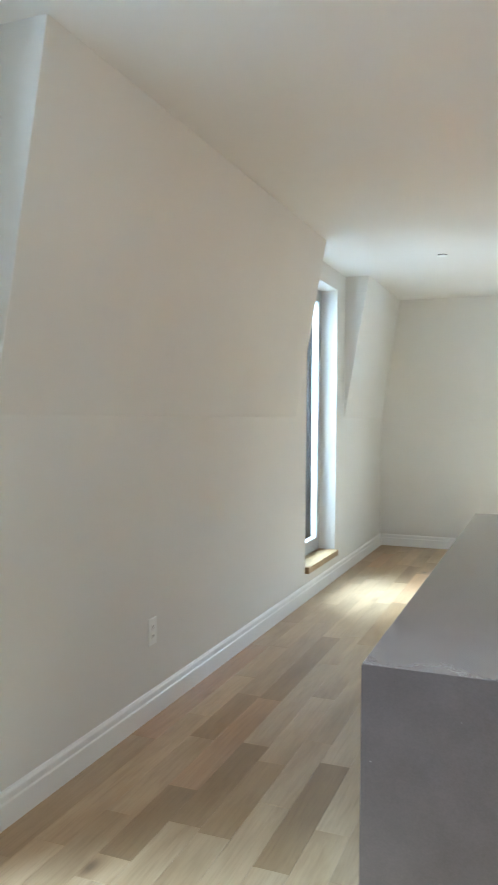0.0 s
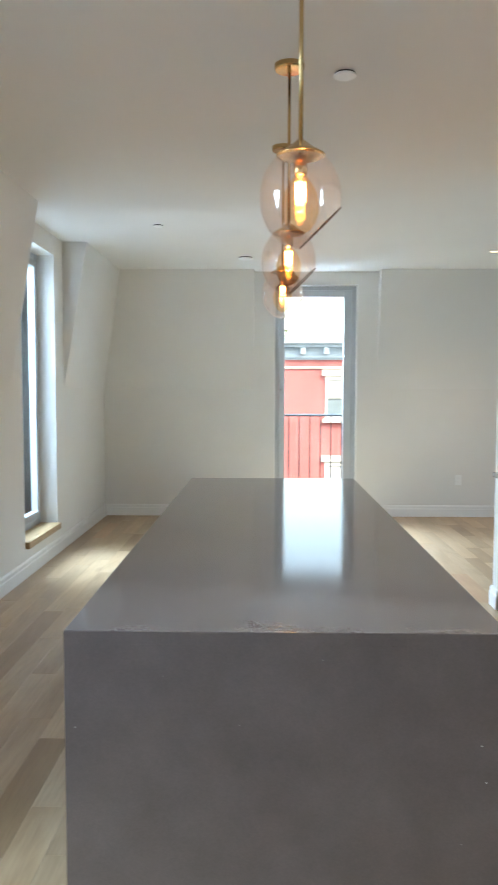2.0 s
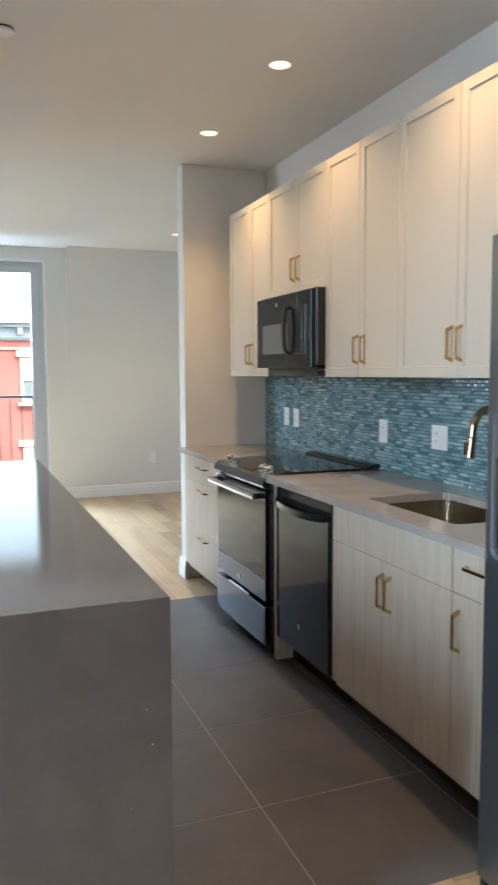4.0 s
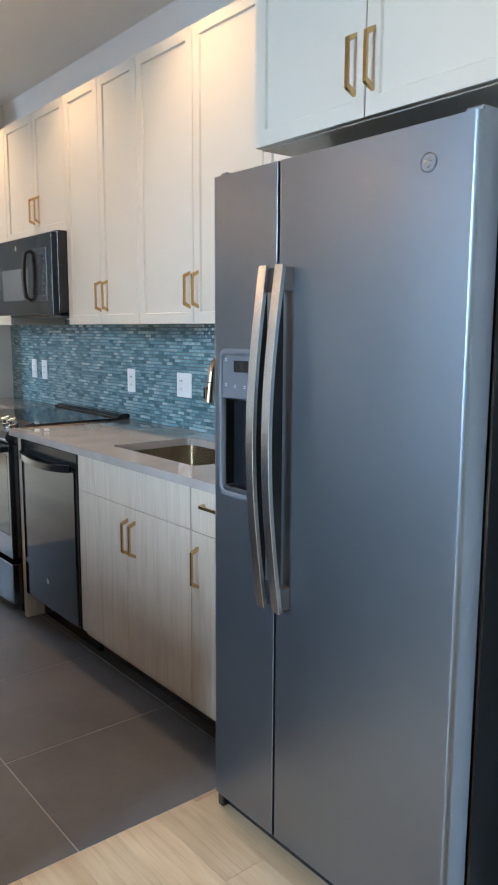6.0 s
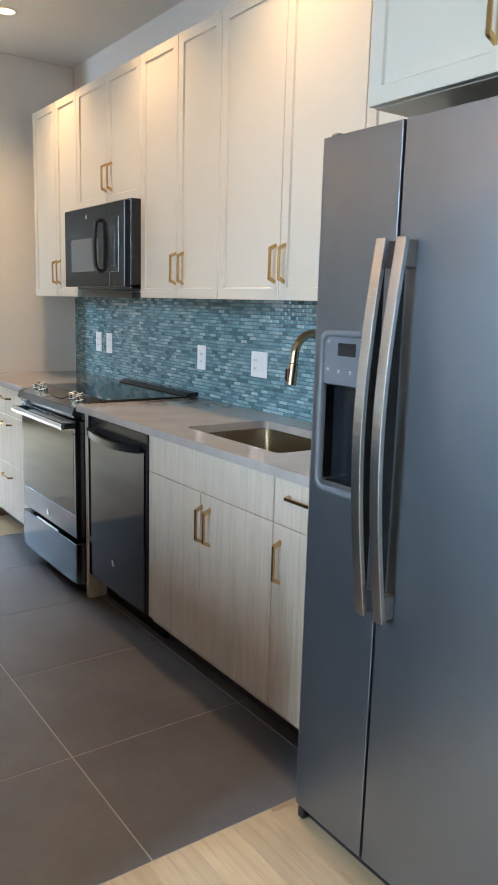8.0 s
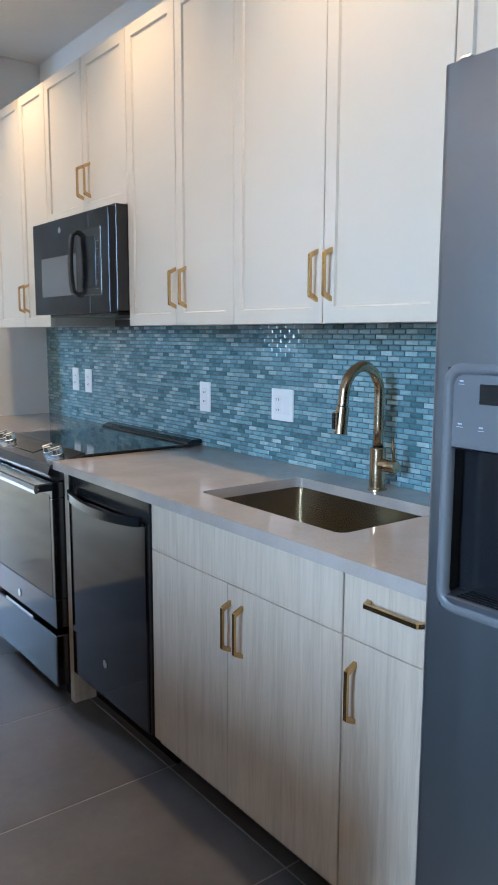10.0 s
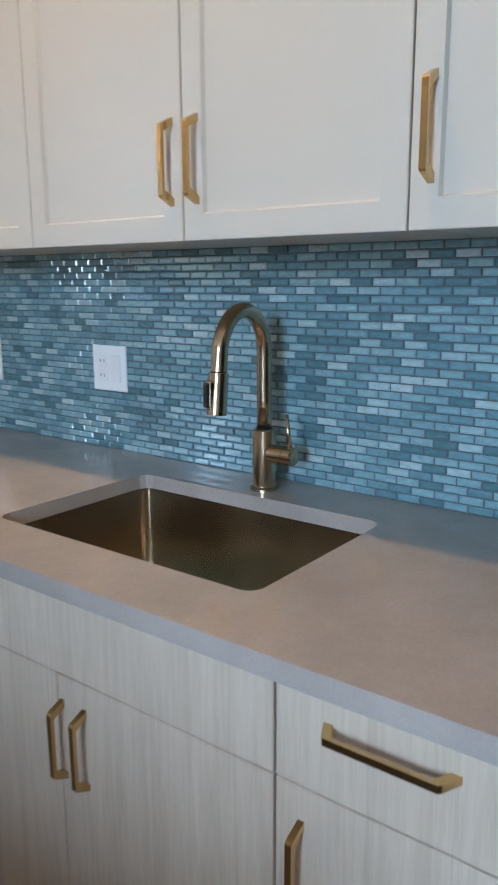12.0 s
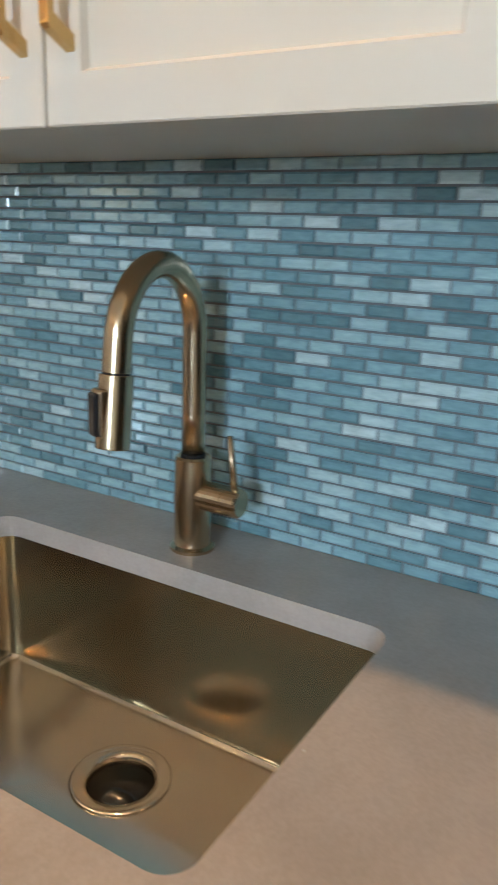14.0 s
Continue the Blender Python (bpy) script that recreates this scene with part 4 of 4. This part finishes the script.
dish = thing("dishwasher", 1.85, 3.04, 0, "dark slate steel dishwasher with a bar handle", "dishwasher")
part("tub", box(1.62, 2.16, 2.756, 3.322, 0.10, 0.872, 0.003), BLACK, dish)
part("toe_kick", box(1.665, 1.68, 2.752, 3.325, 0.004, 0.10), BLACK, dish)
front = part("door", box(1.572, 1.62, 2.766, 3.312, 0.128, 0.795, 0.004), POLISHED, dish, "glossy dark steel dishwasher door")
for a, b in ((2.753, 2.7655), (3.3125, 3.324)):
    part("edge_trim", box(1.578, 1.622, a, b, 0.128, 0.868), BLACK, dish)
part("control_strip", box(1.584, 1.622, 2.766, 3.312, 0.798, 0.868, 0.003), BLACK, front, "black control strip")
pts = [(1.566 - 0.030 * math.sin(math.pi * n / 20) ** 0.6, 2.785 + 0.508 * n / 20, 0.806 - 0.012 * math.sin(math.pi * n / 20)) for n in range(21)]
part("handle", add_sweep(bmesh.new(), pts, [(-0.016, -0.008), (0.013, -0.008), (0.016, 0.0), (0.013, 0.008), (-0.016, 0.008)], side=(0, 0, 1)), BLACK, front, "glossy black bowed handle")
part("badge", lathe((1.572, 3.055, 0.255), [(0.014, 0.002), (0.014, -0.0015), (0.012, -0.0022)], axis="x", steps=24), STEEL, front)

MX, MY0, MY1, MZ0, MZ1 = 1.783, 3.374, 4.080, 1.437, 1.822
micro = thing("microwave", 1.98, 3.73, MZ0, "black over-the-range microwave under a wall cabinet", "microwave")
part("body", box(MX + 0.03, XB, MY0, MY1 + 0.018, MZ0 + 0.012, 1.833, 0.003), BLACK, micro)
part("underside_vent", box(MX + 0.05, XB - 0.03, MY0 + 0.04, MY1 - 0.04, MZ0 - 0.004, MZ0 + 0.013, 0.004), BLACK, micro)
mdoor = part("door", box(MX, MX + 0.03, MY0 + 0.1635, MY1, MZ0 + 0.005, MZ1, 0.0015), BLACK_STEEL, micro)
part("door_window", box(MX - 0.0015, MX + 0.01, MY0 + 0.276, MY1 - 0.085, 1.515, 1.676, 0.002), SCREEN, mdoor)
panel = part("control_panel", box(MX, MX + 0.03, MY0, MY0 + 0.162, MZ0 + 0.005, MZ1, 0.0015), BLACK_STEEL, micro)
part("handle_pocket", box(MX - 0.0020, MX + 0.01, MY0 + 0.060, MY0 + 0.264, 1.508, 1.757, 0.002), BLACK, mdoor, "gloss black handle and key surround")
part("pocket_panel", box(MX - 0.0042, MX - 0.001, MY0 + 0.100, MY0 + 0.226, 1.538, 1.724, 0.002), BLACK_STEEL, mdoor)
for r in range(7):
    for c in range(3):
        part("key_mark", box(MX - 0.0030, MX - 0.0018, MY0 + 0.083 + 0.010 * c, MY0 + 0.0855 + 0.010 * c, 1.530 + 0.029 * r, 1.532 + 0.029 * r), FRAME, panel)
pts = [(MX - 0.003 - 0.032 * math.sin(math.pi * n / 16) ** 0.22, MY0 + 0.254, 1.510 + 0.245 * n / 16) for n in range(17)]
part("handle", add_sweep(bmesh.new(), pts, [(-0.014, -0.004), (-0.010, -0.008), (0.010, -0.008), (0.014, -0.004), (0.014, 0.004), (0.010, 0.007), (-0.010, 0.007), (-0.014, 0.004)]), BLACK, mdoor, "black bowed door handle")
part("badge", lathe((MX, 3.80, MZ1 - 0.045), [(0.012, 0.002), (0.012, -0.0015), (0.010, -0.002)], axis="x", steps=24), STEEL, mdoor)


# ---- plates on the walls ----
def wall_plate(y, z, wide, high, gangs, x=XB - 0.0065):
    plate = thing("outlet_plate", x, y, z, "white outlet plate on the teal tiled wall" if gangs == 1 else "white double plate with switch and outlet", "outlet", "outlet plates")
    part("plate", box(x - 0.005, x + 0.0005, y - wide / 2, y + wide / 2, z - high / 2, z + high / 2, 0.002), PLASTIC, plate)
    for g in range(gangs):
        gy = y + (g - (gangs - 1) / 2) * 0.046
        part("insert", box(x - 0.0066, x - 0.004, gy - 0.0165, gy + 0.0165, z - 0.033, z + 0.033, 0.001), TRIM, plate)
        if gangs == 1 or g == 1:
            for sz in (-0.018, 0.018):
                for sy in (-0.006, 0.006):
                    part("slot", box(x - 0.0072, x - 0.006, gy + sy - 0.001, gy + sy + 0.001, z + sz - 0.004, z + sz + 0.004), BLACK, plate)
    return plate


wall_plate(4.548, 1.128, 0.074, 0.118, 1)
wall_plate(4.396, 1.126, 0.074, 0.118, 1)
wall_plate(3.336, 1.116, 0.074, 0.118, 1)
wall_plate(2.855, 1.119, 0.118, 0.112, 2)
for base, turn in (((W, 3.186, 0.418), 1), ((2.268, F, 0.425), 0)):
    plate = thing("outlet_plate", *base, "white duplex outlet plate low on the painted wall", "outlet", "outlet plates")
    x, y, z = base
    if turn:
        part("plate", box(x - 0.001, x + 0.006, y - 0.041, y + 0.041, z - 0.066, z + 0.066, 0.002), PLASTIC, plate)
        for s in (-0.022, 0.022):
            part("insert", box(x + 0.005, x + 0.008, y - 0.016, y + 0.016, z + s - 0.014, z + s + 0.014, 0.002), TRIM, plate)
            for sy in (-0.006, 0.006):
                part("slot", box(x + 0.0075, x + 0.0086, y + sy - 0.0015, y + sy + 0.0015, z + s - 0.005, z + s + 0.006), BLACK, plate)
    else:
        part("plate", box(x - 0.037, x + 0.037, y - 0.006, y + 0.001, z - 0.06, z + 0.06, 0.002), PLASTIC, plate)
        for s in (-0.022, 0.022):
            part("insert", box(x - 0.016, x + 0.016, y - 0.008, y - 0.005, z + s - 0.014, z + s + 0.014, 0.002), TRIM, plate)


# ---- ceiling fittings ----
# the southernmost fitting, at the added lamp, is made up too
for cx, cy, watts in CANS:
    can = thing("recessed_light", cx, cy, H, "round recessed ceiling downlight, lit warm", "downlight", "recessed lights")
    part("trim_ring", lathe((cx, cy, H), [(0.056, 0.001), (0.056, -0.003), (0.050, -0.006), (0.046, -0.004), (0.045, 0.001)], close=False, steps=40), TRIM, can, smooth=True)
    part("lens", lathe((cx, cy, H), [(0.0455, -0.001), (0.0455, -0.0035), (0.02, -0.0045)], steps=40), LAMP_GLOW, can, "glowing lamp lens")
for cx, cy, r, deep, text in ((0.380, 3.298, 0.048, 0.016, "flat white round smoke detector on the ceiling"), (-0.83, 6.225, 0.042, 0.012, "small white sprinkler cover on the ceiling"), (-0.151, 7.716, 0.075, 0.02, "round grey-edged ceiling vent")):
    disc = thing("ceiling_disc", cx, cy, H, text, "ceiling fitting")
    # dark rim: painted shade under each cover, and the vent's grey edge
    part("rim", lathe((cx, cy, H), [(r * 0.92, 0.001), (r * 0.92, -deep * 0.55)], steps=40), SHADOW_GAP, disc)
    part("cover", lathe((cx, cy, H), [(r, -deep * 0.5), (r, -deep * 0.85), (r * 0.9, -deep)], steps=40), PLASTIC, disc)

# ---- pendants over the island ----
GX, GZ, GR = 0.142, 1.986, 0.116
pendant = thing("pendant_lamp", GX, 2.16, H, "brass pendant lamp with a slant-cut clear glass globe", "pendant lamp", "pendants over the island")
py = 2.16
part("canopy", lathe((GX, py, H), [(0.062, 0.0), (0.062, -0.018), (0.058, -0.024), (0.010, -0.026), (0.010, -0.034)], steps=40), BRASS, pendant, smooth=False)
part("rod", lathe((GX, py, 0), [(0.0065, H - 0.03), (0.0065, 2.128)], steps=16), BRASS, pendant, smooth=True)
part("cap", lathe((GX, py, 0), [(0.010, 2.146), (0.016, 2.141), (0.040, 2.122), (0.067, 2.106), (0.069, 2.103), (0.066, 2.101), (0.04, 2.112), (0.015, 2.120)], steps=40), BRASS, pendant, smooth=True)
part("socket", lathe((GX, py, 0), [(0.019, 2.100), (0.019, 2.053), (0.016, 2.048)], steps=24), BRASS, pendant, smooth=True)
bulb = part("bulb", lathe((GX, py, 0), [(0.014, 2.052), (0.018, 2.044), (0.032, 2.026), (0.046, 2.000), (0.053, 1.972), (0.052, 1.945), (0.044, 1.918), (0.030, 1.899), (0.014, 1.889), (0.003, 1.887)], steps=32), AMBER, pendant, "amber glass filament bulb", smooth=True)
bulb.visible_shadow = False
pts = [(GX + 0.0145 * math.cos(n * 0.5236), py + 0.0145 * math.sin(n * 0.5236), 2.030 - 0.00050 * n) for n in range(109)]
part("filament", add_sweep(bmesh.new(), pts, round_section(0.0015, 6), side=(0, 0, 1)), FILAMENT, bulb, "glowing coiled filament")
pts = [(GX + 0.004 * math.cos(n * 0.9), py + 0.004 * math.sin(n * 0.9), 2.048 - 0.0013 * n) for n in range(49)]
part("filament_stem", add_sweep(bmesh.new(), pts, round_section(0.0011, 6), side=(0, 0, 1)), EMBER, bulb, "dull orange wire stem")
bm = bmesh.new()
bmesh.ops.create_uvsphere(bm, u_segments=48, v_segments=32, radius=1.0)
bmesh.ops.transform(bm, matrix=Matrix.Translation((GX, py, GZ)) @ Matrix.Diagonal((GR, GR, GR * 1.2, 1)), verts=bm.verts)
bmesh.ops.bisect_plane(bm, geom=bm.verts[:] + bm.edges[:] + bm.faces[:], plane_co=(GX + 0.066, py, 1.978 - 0.066), plane_no=(0.7, 0.12, -0.7), clear_outer=True)
bmesh.ops.bisect_plane(bm, geom=bm.verts[:] + bm.edges[:] + bm.faces[:], plane_co=(GX, py, 2.102), plane_no=(0, 0, 1), clear_outer=True)
cut = Vector((0.7, 0.12, -0.7)).normalized()
lip = [v.co.copy() for v in bm.verts if abs((v.co - Vector((GX + 0.066, py, 1.912))).dot(cut)) < 1e-5]
across = cut.cross(Vector((0, 1, 0))).normalized()
along = cut.cross(across)
heart = sum(lip, Vector()) / len(lip)
lip.sort(key=lambda p: math.atan2((p - heart).dot(along), (p - heart).dot(across)))
part("rim", add_sweep(bmesh.new(), [tuple(p) for p in lip + lip[:1]], round_section(0.0021, 6), side=tuple(cut)), LIP, pendant, "smoky fire-polished glass rim", smooth=True).visible_shadow = False
globe = part("globe", bm, GLOBE, pendant, "clear rose-tinted glass globe", smooth=True)
globe.visible_shadow = False
solid = globe.modifiers.new("thickness", "SOLIDIFY")
solid.thickness, solid.offset = 0.002, -1
copies = [copy_thing(pendant, Matrix.Translation((GX, y, H))) for y in (3.21, 4.26)]
for y in (2.16, 3.21, 4.26):
    data = bpy.data.lights.new("pendant_light", "POINT")
    data.energy, data.color, data.shadow_soft_size = 0.8, (1.0, 0.55, 0.22), 0.016
    new("pendant_light", data).location = (GX, y, 2.003)


# ---- pieces: floor tiles, boards, wall tiles ----
TX = (0.42, 1.03, 1.64, 2.19)
TY = (1.663, 2.185, 2.760, 3.335, 3.910, 4.485)
tiled = thing("floor_tiles", 1.3, 3.07, 0, "large dark grey porcelain floor tiles with pale joints", "tiled floor", "", "structure")
for x0, x1 in zip(TX, TX[1:]):
    for y0, y1 in zip(TY, TY[1:]):
        part("tile", box(x0 + 0.0022, x1 - 0.0022, y0 + 0.0022, y1 - 0.0022, -0.012, 0.0, 0.001), FLOOR_TILE, tiled)
part("joint", box(TX[0], TX[-1], TY[0], TY[-1], -0.0155, -0.0012), GROUT, tiled, "pale grey grout")

boards = thing("floor_boards", 0.9, 3.0, 0, "pale brown oak floor boards with knots, a few darker", "wood floor", "", "structure")
rng = random.Random(11)
WIDE = 0.127
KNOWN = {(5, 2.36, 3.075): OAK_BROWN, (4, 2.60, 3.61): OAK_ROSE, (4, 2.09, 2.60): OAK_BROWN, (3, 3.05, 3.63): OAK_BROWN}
field = bmesh.new()


def board(x0, x1, y0, y1, tone):
    if x1 - x0 > 0.01 and y1 - y0 > 0.01:
        row = (x0 + 0.0003, x1 - 0.0003, y0 + 0.0003, y1 - 0.0003, -0.0155, 0.0)
        if y1 > 0.2 and x0 < 2.4 and tone:
            part("board", box(*row, 0.0007), tone, boards)
        else:
            add_box(field, *row)


def cut_boards(x, x2, a, b, tone):
    """One length of board, cut round the tiled floor."""
    a, b = max(a, S_WALL), min(b, F)
    if b <= a:
        return
    if min(x2, TX[-1]) <= max(x, TX[0]) or b <= TY[0] or a >= TY[-1]:
        board(x, x2, a, b, tone)
        return
    board(x, x2, a, min(b, TY[0]), tone)
    board(x, x2, max(a, TY[-1]), b, tone)
    board(x, min(x2, TX[0]), max(a, TY[0]), min(b, TY[-1]), tone)
    board(max(x, TX[-1]), x2, max(a, TY[0]), min(b, TY[-1]), tone)


x, row = W - WIDE + 0.020, 0
while x < E_WALL - 0.001:
    x2 = min(x + WIDE, E_WALL)
    fixed = sorted((a, b, tone) for (n, a, b), tone in ((k, v.name) for k, v in KNOWN.items()) if n == row)
    y = S_WALL - rng.uniform(0, 1.2)
    while y < F:
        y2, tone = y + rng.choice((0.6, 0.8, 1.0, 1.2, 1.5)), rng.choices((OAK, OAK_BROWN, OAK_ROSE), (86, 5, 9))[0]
        for a, b, name in fixed:
            if y < a - 0.001 < y2:
                y2 = a
            elif abs(y - a) < 0.002:
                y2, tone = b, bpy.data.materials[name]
        cut_boards(max(x, W), x2, y, y2, tone)
        y = y2
    x, row = x2, row + 1
tagged(part("board_field", field, OAK_FIELD, boards, "oak boards away from the kitchen"), kind="stuff")

splash = thing("backsplash", XB, 3.2, TOP, "teal glass mosaic backsplash in a running bond", "backsplash", "", "structure")
part("grout_bed", box(XB - 0.0015, 2.194, 1.607, 4.93, TOP + 0.0005, UZ0 + 0.03), WALL_GROUT, splash, "grey tile grout")
PW, PH, JOINT = 0.0468, 0.0161, 0.0027
cols, nrows = int(3.32 / PW) + 1, int((UZ0 - TOP) / PH) + 1
verts, faces = [], []
meshes = {}
rng = random.Random(5)


def tile_box(y0, y1, z0, z1):
    """A small pillow-edged tile standing proud of the grout."""
    b, d, xf, xb = 0.0023, 0.0016, XB - 0.0056, XB - 0.001
    return [(xb, y0, z0), (xb, y1, z0), (xb, y1, z1), (xb, y0, z1), (xf + d, y0, z0), (xf + d, y1, z0), (xf + d, y1, z1), (xf + d, y0, z1),
            (xf, y0 + b, z0 + b), (xf, y1 - b, z0 + b), (xf, y1 - b, z1 - b), (xf, y0 + b, z1 - b)]


TILE_FACES = [(0, 1, 5, 4), (1, 2, 6, 5), (2, 3, 7, 6), (3, 0, 4, 7), (4, 5, 9, 8), (5, 6, 10, 9), (6, 7, 11, 10), (7, 4, 8, 11), (8, 9, 10, 11)]
piece = bpy.data.meshes.new("tile")
piece.from_pydata(tile_box(0, PW - JOINT, 0, PH - JOINT), [], TILE_FACES)
piece.materials.append(TILE_PIECE)
for r in range(nrows):
    z = TOP + 0.001 + r * PH
    shift = (0.5 * PW if r % 2 else 0.0) + rng.uniform(-0.004, 0.004)
    for c in range(-1, cols):
        y = 1.607 + c * PW + shift
        y1 = min(y + PW - JOINT, 4.93)
        if y1 - max(y, 1.607) < 0.004 or z + PH > UZ0 + 0.03:
            continue
        if 1.83 <= y <= 2.28:
            ob = new("tile", piece)
            ob.parent = splash
            ob.location = Vector((0, y, z)) - origins[splash]
        else:
            k = len(verts)
            dx = rng.uniform(-0.0004, 0.0004)
            verts += [(vx + dx - XB, vy - 3.2, vz - TOP) for vx, vy, vz in tile_box(max(y, 1.607), y1, z, z + PH - JOINT)]
            faces += [tuple(k + n for n in f) for f in TILE_FACES]
field = bpy.data.meshes.new("tile_field")
field.from_pydata(verts, [], faces)
field.materials.append(TILE_REST)
ob = new("tile_field", field)
ob.parent = splash
tagged(ob, "small teal glass tiles", kind="stuff")
